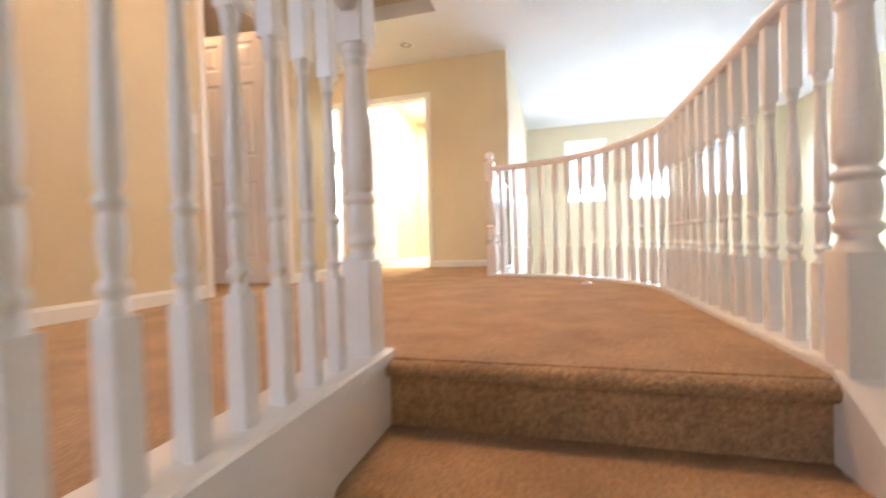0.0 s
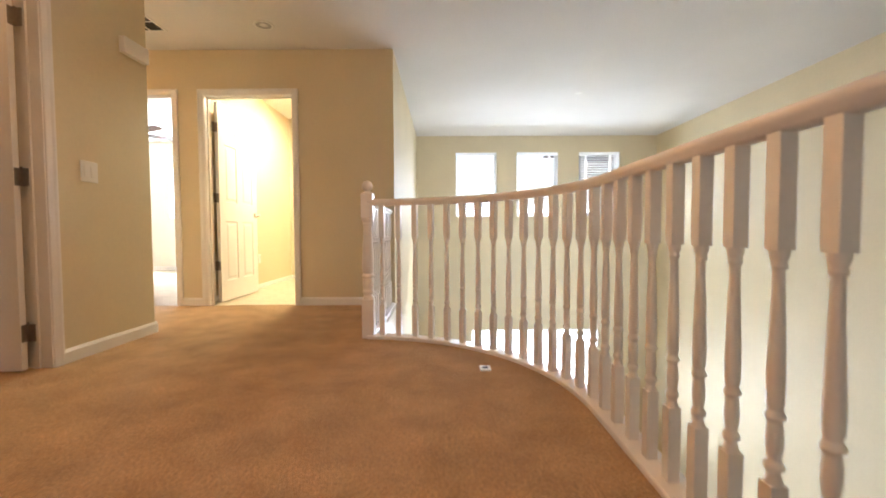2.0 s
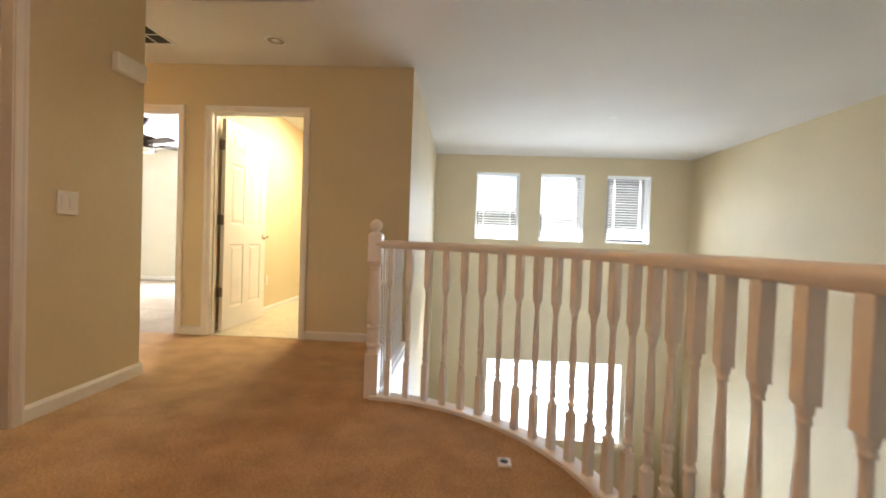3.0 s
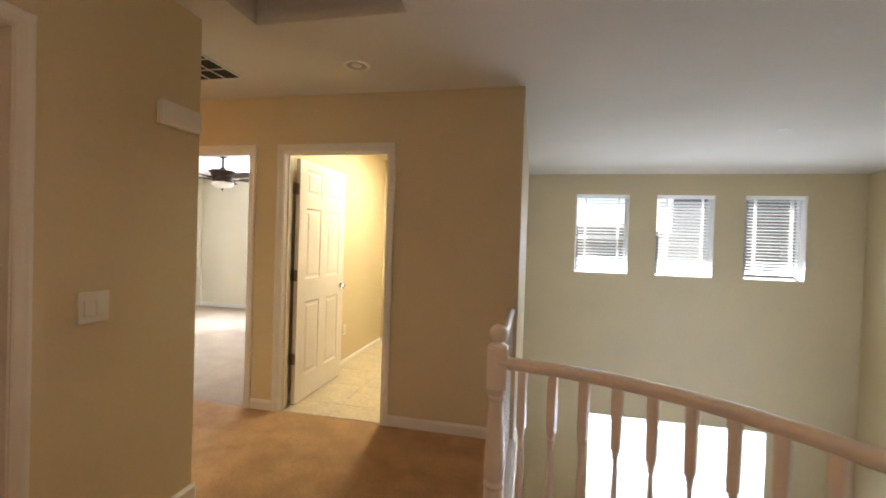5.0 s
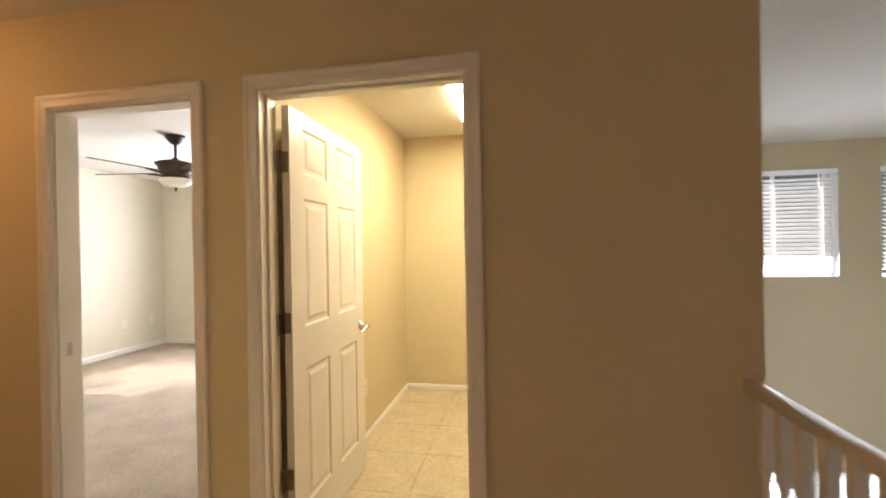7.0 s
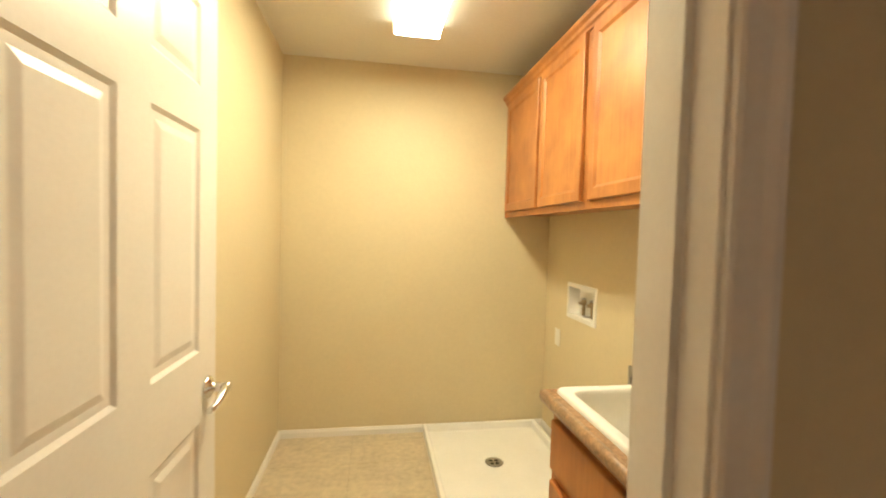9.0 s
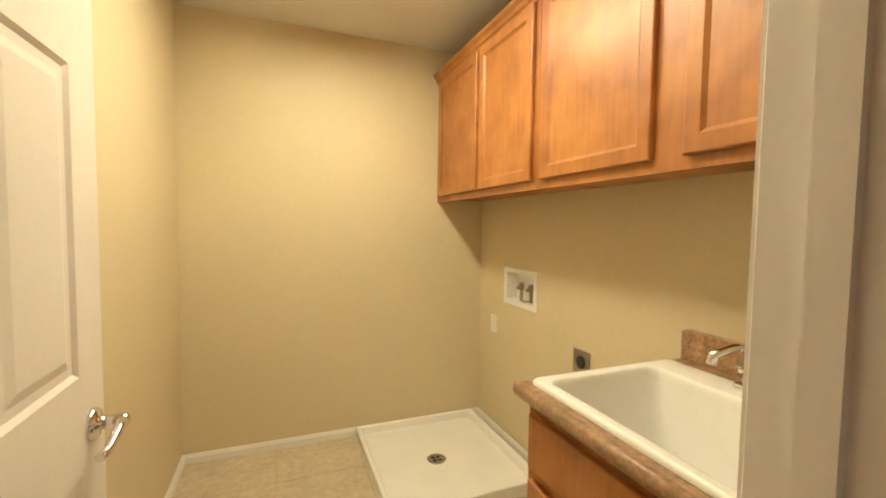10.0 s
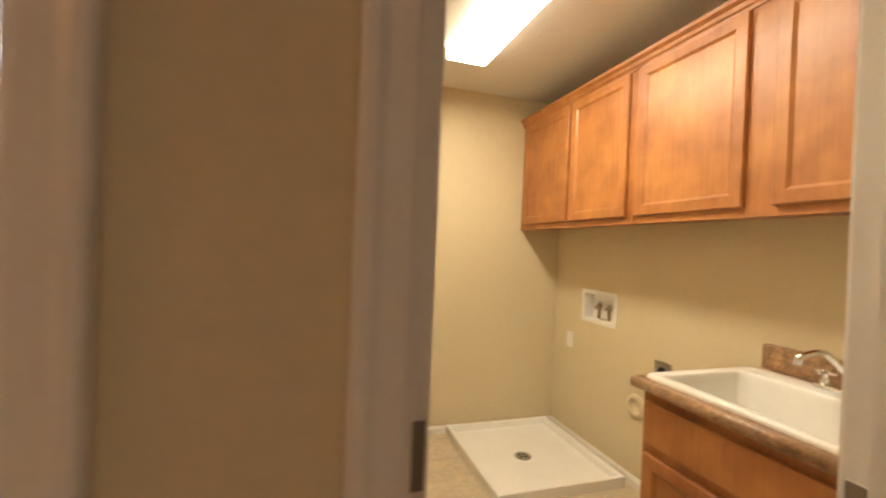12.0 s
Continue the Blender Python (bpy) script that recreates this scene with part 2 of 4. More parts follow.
def slab(axis, a0, a1, t0, t1, z0, z1, holes=()):
    """A wall along x or y (axis) or a plate (axis 'z': a is x, t is y) with rectangular holes through it.
    Holes are (a0, a1, z0, z1); for a plate (x0, x1, y0, y1)."""
    if axis == "z":
        p0, p1, q0, q1, d0, d1 = a0, a1, t0, t1, z0, z1
    else:
        p0, p1, q0, q1, d0, d1 = a0, a1, z0, z1, t0, t1
    ps = sorted({p0, p1, *(h[0] for h in holes), *(h[1] for h in holes)})
    qs = sorted({q0, q1, *(h[2] for h in holes), *(h[3] for h in holes)})
    ps, qs = [p for p in ps if p0 <= p <= p1], [q for q in qs if q0 <= q <= q1]
    bm, cache = bmesh.new(), {}

    def v(p, q, d):
        co = {"x": (p, d, q), "y": (d, p, q), "z": (p, q, d)}[axis]
        if co not in cache:
            cache[co] = bm.verts.new(co)
        return cache[co]

    def solid(i, j):
        if not (0 <= i < len(ps) - 1 and 0 <= j < len(qs) - 1):
            return False
        p, q = (ps[i] + ps[i + 1]) / 2, (qs[j] + qs[j + 1]) / 2
        return not any(h[0] < p < h[1] and h[2] < q < h[3] for h in holes)

    for i in range(len(ps) - 1):
        for j in range(len(qs) - 1):
            if not solid(i, j):
                continue
            pa, pb, qa, qb = ps[i], ps[i + 1], qs[j], qs[j + 1]
            for d in (d0, d1):
                bm.faces.new((v(pa, qa, d), v(pb, qa, d), v(pb, qb, d), v(pa, qb, d)))
            for k, (e, f) in (((i - 1, j), ((pa, qa), (pa, qb))), ((i + 1, j), ((pb, qa), (pb, qb))), ((i, j - 1), ((pa, qa), (pb, qa))), ((i, j + 1), ((pa, qb), (pb, qb)))):
                if not solid(*k):
                    bm.faces.new((v(*e, d0), v(*f, d0), v(*f, d1), v(*e, d1)))
    return bm


# ---------------------------------------------------------------- the shell
# hall: x -4.4..0.45, y -2.5..5.40; void room to the east; laundry and bedroom to the north
YN, XW, XV = 5.40, -2.235, -0.63
LX = -0.722           # east wall of the laundry
TN = 0.115             # thickness of the wall with the two doorways
A0, A1 = -2.454, -1.613      # laundry doorway
B0, B1 = -3.500, -2.770      # bedroom doorway
C0, C1 = 2.735, 3.505        # closet doorway
HEAD = 2.035
WINS = [(0.085, 0.84), (1.21, 1.97), (2.355, 3.105)]
WZ0, WZ1 = 0.99, 2.17
LW = (0.38, 2.735, -2.52, -1.12)
BW = (-5.42, -3.9, 1.0, 2.2)

setting("wall_north_hall", slab("x", -4.52, XV - 0.02, YN, YN + TN, 0, CEIL, [(A0 - 0.018, A1 + 0.018, -1, HEAD + 0.018), (B0 - 0.018, B1 + 0.018, -1, HEAD + 0.018)]), PAINT, "beige painted drywall wall with two white-cased doorways")
setting("wall_under_hall", slab("x", -2.355, XV - 0.02, YN, YN + TN, LOW, -0.30), PAINT, "beige painted wall of the lower room")
setting("wall_laundry_east", slab("y", YN + TN, 7.855, LX, XV - 0.022, 0, CEIL, [(7.191, 7.489, 0.889, 1.062)]), PAINT, "beige painted laundry wall with a recess for the washer box")
setting("wall_void_side", slab("y", YN, 9.056, XV - 0.02, XV, LOW, CEIL), PAINT, "beige painted tall wall beside the open void")
setting("wall_void_north", slab("x", XV - 0.06, 3.906, 9.056, 9.256, LOW, CEIL, [(a, b, WZ0, WZ1) for a, b in WINS] + [LW]), PAINT, "beige painted two-storey wall with three small windows above a wide one")
# The low opening here is made up, for the lamp that lifts the void.
setting("wall_void_east", slab("y", -2.62, 9.056, 3.786, 3.906, LOW, CEIL, [(2.0, 4.4, -3.36, -1.9)]), PAINT, "beige painted two-storey wall with an added, unseen opening")
setting("wall_south", slab("x", -4.52, 3.786, -2.62, -2.5, LOW, CEIL), PAINT, "plain beige painted wall")
# The southern opening is made up, to hold the cool side lamp.
setting("wall_west_hall", slab("y", -2.5, 4.298, XW - 0.12, XW, LOW, CEIL, [(C0 - 0.018, C1 + 0.018, -0.05, HEAD + 0.018), (-1.7, -0.9, -0.05, HEAD)]), PAINT, "beige painted wall with a white-cased closet doorway and an added, unseen opening")
setting("wall_corridor_south", slab("x", -4.4, XW - 0.12, 4.178, 4.298, 0, CEIL), PAINT, "beige painted corridor wall")
setting("wall_corridor_west", slab("y", -2.5, YN, -4.52, -4.4, 0, CEIL), PAINT, "plain beige painted end wall")
setting("wall_laundry_west", slab("y", YN + TN, 9.4, -2.655, -2.535, 0, CEIL), PAINT, "beige painted partition between laundry and bedroom")
setting("wall_laundry_north", slab("x", -2.535, XV - 0.022, 7.855, 7.975, 0, CEIL), PAINT, "beige painted back wall of the laundry")
setting("wall_bedroom_west", slab("y", YN + TN, 9.4, -6.92, -6.8, 0, CEIL), PAINT_BED, "pale beige painted bedroom wall")
setting("wall_bedroom_north", slab("x", -6.92, -2.535, 9.4, 9.6, 0, CEIL, [BW]), PAINT_BED, "pale beige painted bedroom wall with a window")
setting("wall_bedroom_south", slab("x", -6.92, -4.52, YN, YN + TN, 0, CEIL), PAINT_BED, "pale beige painted bedroom wall")

HATCH = (-1.99, -1.17, 3.50, 4.39)
setting("ceiling", slab("z", -7.0, 3.95, -2.65, 9.7, CEIL, CEIL + 0.14, [HATCH, (XV, 4.0, 9.257, 9.8)]), CEILING, "white textured drywall ceiling over hall and void")
hx0, hx1, hy0, hy1 = HATCH
rec = boxes((hx0 - 0.02, hx0, hy0 - 0.02, hy1 + 0.02, CEIL + 0.141, CEIL + 0.5), (hx1, hx1 + 0.02, hy0 - 0.02, hy1 + 0.02, CEIL + 0.141, CEIL + 0.5),
            (hx0, hx1, hy0 - 0.02, hy0, CEIL + 0.141, CEIL + 0.5), (hx0, hx1, hy1, hy1 + 0.02, CEIL + 0.141, CEIL + 0.5), (hx0 - 0.02, hx1 + 0.02, hy0 - 0.02, hy1 + 0.02, CEIL + 0.5, CEIL + 0.52))
setting("ceiling_recess", rec, PAINT, "beige painted square recess in the hall ceiling")

# the landing follows the curved balustrade
RX, ARC_X, ARC_Y, ARC_R = 0.466, -0.734, 2.915, 1.20
NOSE = 1.565
STAIR_L, STAIR_R = -0.570, 0.405
NEWEL_Y = 1.615         # newel at the head of the stairs
NEWEL_FAR = (-0.665, 4.128)


def arc(r, end_x, steps=28):
    """Points of the landing's curve at radius r, from due east to where x falls to end_x."""
    a1 = math.acos((end_x - ARC_X) / r)
    return [(ARC_X + r * math.cos(a1 * i / steps), ARC_Y + r * math.sin(a1 * i / steps)) for i in range(steps + 1)]


outline = [(-4.4, -2.5), (-0.66, -2.5), (-0.66, NOSE + 0.03), (RX + 0.045, NOSE + 0.03)] + arc(ARC_R + 0.045, -0.62) + [(-0.62, YN), (-4.4, YN)]
bm = bmesh.new()
top = [bm.verts.new((x, y, 0.0)) for x, y in outline]
low = [bm.verts.new((x, y, -0.30)) for x, y in outline]
bm.faces.new(top), bm.faces.new(list(reversed(low)))
for i in range(len(top)):
    j = (i + 1) % len(top)
    bm.faces.new((top[i], low[i], low[j], top[j]))
setting("floor_landing", bm, CARPET, "worn brown cut-pile carpet on the curved landing", "floor")
setting("floor_bedroom", slab("z", -6.8, -2.655, YN + 0.0, 9.4, -0.3, -0.004), CARPET_BED, "light greige carpet of the bedroom", "floor")
setting("floor_laundry_base", slab("z", -2.535, LX, YN, 7.855, -0.3, -0.006), GROUT, "dark joints between laundry floor tiles", "floor")
setting("floor_lower", slab("z", -2.235, 3.786, -2.5, 9.056, LOW - 0.1, LOW), LOWFLOOR, "brown floor of the room below", "floor")

# carpeted steps
STEP_H, STEP_D = 0.18, 0.272
stairs = thing("staircase", "brown carpeted staircase between white balustrades", "stairs")
prof = [(0.0, -STEP_H), (0.0, -0.045), (-0.02, -0.042), (-0.03, -0.03), (-0.031, -0.015), (-0.022, -0.003), (-0.005, 0.0), (STEP_D + 0.03, 0.0), (STEP_D + 0.03, -STEP_H)]


def step_mesh():
    bm = bmesh.new()
    n = 14
    rows = [[bm.verts.new((STAIR_L - 0.02 + (STAIR_R - STAIR_L + 0.04) * k / n, y, z)) for y, z in prof] for k in range(n + 1)]
    for a, b in zip(rows, rows[1:]):
        for i in range(len(prof)):
            bm.faces.new((a[i], a[(i + 1) % len(prof)], b[(i + 1) % len(prof)], b[i])).smooth = 1 <= i <= 6
    bm.faces.new(rows[0]), bm.faces.new(list(reversed(rows[-1])))
    return mesh_of("step", bm, CARPET)


me = step_mesh()
for k in range(0, 15):
    piece("step", me, stairs, pose(0, NOSE + 0.031 - STEP_D * k, -STEP_H * k - (0.004 if k == 0 else 0)))

# ---------------------------------------------------------------- trim


def baseboard(x0, y0, x1, y1, into, name="baseboard", z=0.0, h=0.078):
    """White skirting from one point to another; 'into' is the side that faces the room (+1 right of the way)."""
    t = 0.013
    prof = [(0, z), (t * into, z), (t * into, z + h - 0.018), (t * 0.55 * into, z + h - 0.006), (t * 0.4 * into, z + h), (0, z + h)]
    return setting(name, sweep(bmesh.new(), [(x0, y0, 0), (x1, y1, 0)], prof, smooth=False), TRIM, "white painted wooden baseboard", "baseboard")


CW = 0.062   # casing width
baseboard(A1 + CW, YN, -0.70, YN, 1)
baseboard(B1 + CW, YN, A0 - CW, YN, 1)
baseboard(-4.4, YN, B0 - CW, YN, 1)
baseboard(XW, C1 + CW, XW, 4.298 + 0.013, 1)
baseboard(XW + 0.0, 4.298, -4.4, 4.298, 1)
baseboard(XW, -2.5, XW, C0 - CW, 1)
baseboard(-2.535, YN + TN, -2.535, 7.855, 1, h=0.052)
baseboard(-2.535, 7.855, LX, 7.855, 1, h=0.052)
baseboard(LX, 7.855, LX, 6.225, 1, h=0.052)
baseboard(-6.8, YN + TN, -6.8, 9.4, 1)
baseboard(-6.8, 9.4, -2.655, 9.4, 1)
baseboard(-2.655, 9.4, -2.655, YN + TN, 1)


def casing_strip(bm, axis, a_in, a_out, face, out, z0, z1):
    """One upright casing board with a stepped, rounded face. axis is the wall's run; face its plane; out which way it stands proud."""
    s = 1 if a_out > a_in else -1
    w = abs(a_out - a_in)
    prof = [(0, 0), (0, 0.011), (0.006, 0.014), (w * 0.55, 0.015), (w * 0.75, 0.019), (w - 0.004, 0.019), (w, 0.015), (w, 0)]
    lo, hi = [], []
    for u, d in prof:
        a, f = a_in + s * u, face + out * d
        for ring, z in ((lo, z0), (hi, z1[0] + (z1[1] - z1[0]) * u / w)):
            ring.append(bm.verts.new((a, f, z) if axis == "x" else (f, a, z)))
    n = len(prof)
    for i in range(n):
        bm.faces.new((lo[i], lo[(i + 1) % n], hi[(i + 1) % n], hi[i]))
    bm.faces.new(lo), bm.faces.new(list(reversed(hi)))


def casing_head(bm, axis, a0, a1, w, face, out, z):
    prof = [(0, 0), (0, 0.011), (0.006, 0.014), (w * 0.55, 0.015), (w * 0.75, 0.019), (w - 0.004, 0.019), (w, 0.015), (w, 0)]
    lo, hi = [], []
    for u, d in prof:
        f = face + out * d
        for ring, a in ((lo, a0 - u), (hi, a1 + u)):
            ring.append(bm.verts.new((a, f, z + u) if axis == "x" else (f, a, z + u)))
    n = len(prof)
    for i in range(n):
        bm.faces.new((lo[i], lo[(i + 1) % n], hi[(i + 1) % n], hi[i]))
    bm.faces.new(lo), bm.faces.new(list(reversed(hi)))


def door_frame(name, axis, a0, a1, f0, f1, stop_at, label):
    """Jamb lining with stops and casings on both faces of a doorway."""
    fr = tagged(new(name), label, "door frame", kind="structure")
    e = 0.018
    g = 0.004
    def bx(p0, p1, d0, d1, z0, z1):
        return (p0, p1, d0, d1, z0, z1) if axis == "x" else (d0, d1, p0, p1, z0, z1)
    part("jamb", boxes(bx(a0 - e, a0, f0 - g, f1 + g, 0, HEAD), bevel=0.0015, seg=1), TRIM, fr)
    part("jamb", boxes(bx(a1, a1 + e, f0 - g, f1 + g, 0, HEAD), bevel=0.0015, seg=1), TRIM, fr)
    part("head_jamb", boxes(bx(a0 - e, a1 + e, f0 - g, f1 + g, HEAD, HEAD + e), bevel=0.0015, seg=1), TRIM, fr)
    s0, s1 = stop_at, stop_at + 0.032
    bm = boxes(bx(a0, a0 + 0.011, s0, s1, 0, HEAD), bx(a1 - 0.011, a1, s0, s1, 0, HEAD), bx(a0 + 0.011, a1 - 0.011, s0, s1, HEAD - 0.011, HEAD))
    part("door_stop", bm, TRIM, fr)
    for face, out in ((f0, -1), (f1, 1)):
        i = 0.006
        bm = bmesh.new()
        casing_strip(bm, axis, a0 - i, a0 - CW, face, out, 0, (HEAD + i, HEAD + CW))
        part("casing", bm, TRIM, fr)
        bm = bmesh.new()
        casing_strip(bm, axis, a1 + i, a1 + CW, face, out, 0, (HEAD + i, HEAD + CW))
        part("casing", bm, TRIM, fr)
        bm = bmesh.new()
        casing_head(bm, axis, a0 - i, a1 + i, CW - i, face, out, HEAD + i)
        part("head_casing", bm, TRIM, fr)
    return fr


fa = door_frame("door_frame_laundry", "x", A0, A1, YN, YN + TN, YN + 0.040, "white painted door casing of the laundry")
fb = door_frame("door_frame_bedroom", "x", B0, B1, YN, YN + TN, YN + 0.012, "white painted door casing of the bedroom")
part("strike_plate", boxes((B0, B0 + 0.0025, YN + 0.05, YN + 0.075, 0.91, 0.97), bevel=0.001, seg=1), STEEL, fb, "steel strike plate")
part("strike_plate", boxes((A1 - 0.0025, A1, YN + 0.078, YN + 0.111, 0.885, 0.945), bevel=0.001, seg=1), NICKEL, fa, "dark metal strike plate")
door_frame("door_frame_closet", "y", C0, C1, XW - 0.12, XW, XW - 0.087, "white painted door casing of the closet")

# ---------------------------------------------------------------- six-panel doors


def door_leaf(name, w, label, handle_mat, hinge_mat, hinges=(0.20, 1.0, 1.80)):
    """A moulded six-panel door leaf: x from the hinge edge, y thickness, z up. Panels on both faces."""
    h, t, rec = 2.005, 0.035, 0.007
    st, mid = 0.115, 0.115
    door = thing(name, label, "door")
    zs = [(0.215, 0.835), (1.03, 1.622), (1.735, 1.945)]
    xs = [(st, w / 2 - mid / 2), (w / 2 + mid / 2, w - st)]
    holes = [(a, b, c, d) for a, b in xs for c, d in zs]
    body = slab("x", 0, w, 0, t, 0.012, h + 0.012, holes)
    part("leaf", body, TRIM, door)
    for a, b, c, d in holes:
        bm = bmesh.new()
        for y, s in ((rec, -1), (t - rec, 1)):
            steps = [(0.0, 0.0 if s < 0 else t, 0), (0.010, y, 0), (0.026, y, 0), (0.044, y + s * 0.005, 0)]
            rings = []
            for inset, yy, _ in steps:
                rings.append([bm.verts.new(p) for p in ((a + inset, yy, c + inset), (b - inset, yy, c + inset), (b - inset, yy, d - inset), (a + inset, yy, d - inset))])
            for r0, r1 in zip(rings, rings[1:]):
                for i in range(4):
                    bm.faces.new((r0[i], r0[(i + 1) % 4], r1[(i + 1) % 4], r1[i]))
            bm.faces.new(rings[-1])
        part("panel", bm, TRIM, door)
    for z in hinges:
        bm = bmesh.new()
        lathe(bm, [(0.0065, z - 0.045), (0.0065, z + 0.045)], 10, -0.004, -0.006)
        lathe(bm, [(0.004, z + 0.045), (0.0075, z + 0.048), (0.005, z + 0.054)], 10, -0.004, -0.006)
        box(bm, -0.0025, 0.0, 0.0, 0.03, z - 0.045, z + 0.045)
        box(bm, -0.042, -0.008, -0.0035, -0.0005, z - 0.045, z + 0.045)
        part("hinge", bm, hinge_mat, door, "metal butt hinge")
    for y, s in ((0.0, -1), (t, 1)):
        bm = bmesh.new()
        cx, cz = w - 0.062, 0.915
        lathe(bm, [(0.033, y), (0.033, y + s * 0.004), (0.028, y + s * 0.011), (0.014, y + s * 0.013), (0.0135, y + s * 0.03), (0.0135, y + s * 0.060), (0.010, y + s * 0.063)], 20, cx, cz, "y")
        # wave lever that runs back towards the hinges
        tube(bm, [(cx, y + s * 0.052, cz), (cx - 0.02, y + s * 0.055, cz + 0.002), (cx - 0.05, y + s * 0.055, cz - 0.010), (cx - 0.08, y + s * 0.052, cz - 0.022), (cx - 0.108, y + s * 0.046, cz - 0.024)], [0.0125, 0.0115, 0.010, 0.0095, 0.009], 12)
        part("lever_handle", bm, handle_mat, door, "chrome lever handle")
    bm = boxes((w, w + 0.0015, 0.006, t - 0.006, 0.92, 0.99))
    part("latch_plate", bm, handle_mat, door)
    return door


d = door_leaf("laundry_door", 0.832, "open white six-panel door with a chrome lever", CHROME, NICKEL, (0.38, 1.065, 1.77))
d.matrix_basis = pose(A0 + 0.020, YN + TN + 0.014, 0.0, 0, 0, 90 - 0.2) @ Matrix.Diagonal((1, -1, 1, 1))
d = door_leaf("closet_door", 0.75, "open white six-panel closet door with aged metal hinges", BRONZE, NICKEL)
d.matrix_basis = pose(XW - 0.075, C1 - 0.052, 0.0, 0, 0, 180 + 4)

# ---------------------------------------------------------------- balustrades


def baluster_mesh(bottom, top):
    """A turned baluster between square blocks."""
    w = 0.0165
    bm = bmesh.new()
    box(bm, -w, w, -w, w, bottom, 0.228)
    box(bm, -w, w, -w, w, 0.672, top)
    lathe(bm, [(0.0162, 0.2275), (0.0125, 0.243), (0.0115, 0.249), (0.0165, 0.256), (0.0175, 0.262), (0.0155, 0.268), (0.011, 0.273), (0.0130, 0.285), (0.0150, 0.305), (0.0146, 0.325), (0.0125, 0.343),
               (0.0115, 0.348), (0.0172, 0.354), (0.0178, 0.36), (0.0125, 0.368), (0.0125, 0.374), (0.0148, 0.38), (0.0156, 0.41), (0.0151, 0.45), (0.0133, 0.51), (0.0112, 0.57), (0.0099, 0.62), (0.0098, 0.634),
               (0.0135, 0.638), (0.0135, 0.644), (0.0115, 0.648), (0.0140, 0.655), (0.0158, 0.664), (0.0162, 0.6725)], 14, caps=False)
    return mesh_of("baluster", bm, RAIL_WHITE)


def newel_mesh(bottom=0.0, ball=True):
    w = 0.04
    bm = bmesh.new()
    box(bm, -w, w, -w, w, bottom, 0.258, bevel=0.003, seg=1)
    box(bm, -w, w, -w, w, 0.792, 0.952, bevel=0.003, seg=1)
    lathe(bm, [(0.0392, 0.2575), (0.0375, 0.266), (0.031, 0.276), (0.029, 0.288), (0.037, 0.295), (0.0415, 0.302), (0.041, 0.311), (0.034, 0.318), (0.037, 0.332), (0.0395, 0.355), (0.0385, 0.378), (0.035, 0.394),
               (0.034, 0.399), (0.041, 0.404), (0.0425, 0.411), (0.039, 0.418), (0.031, 0.424), (0.031, 0.430), (0.0385, 0.438), (0.0405, 0.47), (0.0395, 0.53), (0.035, 0.61), (0.0295, 0.69), (0.0275, 0.735),
               (0.0285, 0.745), (0.034, 0.752), (0.034, 0.758), (0.029, 0.764), (0.037, 0.772), (0.0385, 0.782), (0.0392, 0.793)], 28, caps=False)
    prof = [(0.0392, 0.951), (0.036, 0.957), (0.030, 0.962), (0.018, 0.967), (0.0175, 0.975)]
    c, r = 1.003, 0.036
    prof += [(r * math.cos(a), c + r * math.sin(a)) for a in np.linspace(-0.9, 1.5, 11)] + [(0.001, c + r)]
    lathe(bm, prof, 24)
    return mesh_of("newel_post", bm, RAIL_WHITE)


RAIL_PROF = [(0.80 * u, 0.006 + 0.885 * h) for u, h in ((-0.020, 0.0), (0.020, 0.0), (0.022, 0.008), (0.030, 0.020), (0.031, 0.032), (0.026, 0.043), (0.013, 0.050), (0.0, 0.052), (-0.013, 0.050), (-0.026, 0.043), (-0.031, 0.032), (-0.030, 0.020), (-0.022, 0.008))]
RAIL_Z = 0.880
CURB_PROF = [(-0.047, 0.0), (-0.047, 0.014), (-0.043, 0.020), (0.047, 0.020), (0.052, 0.016), (0.052, -0.03), (0.047, -0.03), (0.047, 0.0)]
FASCIA = [(0.046, -0.33), (0.046, -0.0015), (0.060, -0.0015), (0.060, -0.33)]
bal = baluster_mesh(0.019, RAIL_Z + 0.012)
nwl = newel_mesh(0.0)
TALL = Matrix.Diagonal((1, 1, 1.016, 1))


def along(pts, spacing, start, end_gap):
    """Places and headings at even steps along a line of points."""
    out, run, total = [], 0.0, sum((Vector(b) - Vector(a)).length for a, b in zip(pts, pts[1:]))
    n = max(1, round((total - start - end_gap) / spacing))
    wants = [start + (total - start - end_gap) * i / n for i in range(n + 1)]
    for a, b in zip(pts, pts[1:]):
        a, b = Vector(a), Vector(b)
        seg = (b - a).length
        while wants and wants[0] <= run + seg + 1e-6:
            p = a.lerp(b, (wants.pop(0) - run) / seg)
            out.append((p, math.degrees(math.atan2(b.y - a.y, b.x - a.x))))
        run += seg
    return out


# the long one: straight along the void, then round the curve
line = [(RX, NEWEL_Y), (RX, ARC_Y)] + arc(ARC_R, NEWEL_FAR[0])[1:]
flat = [(x, y, 0.0) for x, y in line]
b1 = thing("landing_balustrade", "white painted wooden balustrade curving round the landing", "balustrade", "landing balustrades")
part("handrail", sweep(bmesh.new(), [(x, y, RAIL_Z) for x, y in line], RAIL_PROF), RAIL_WHITE, b1)
part("curb", sweep(bmesh.new(), flat, CURB_PROF, smooth=False), RAIL_WHITE, b1)
part("fascia", sweep(bmesh.new(), flat, FASCIA, smooth=False), RAIL_WHITE, b1)
for p, ang in along([(RX, NEWEL_Y), (RX, ARC_Y)], 0.1135, 0.124, 0.0) + along(line[1:], 0.1135, 0.1135, 0.10):
    piece("baluster", bal, b1, pose(p.x, p.y, 0, 0, 0, ang))
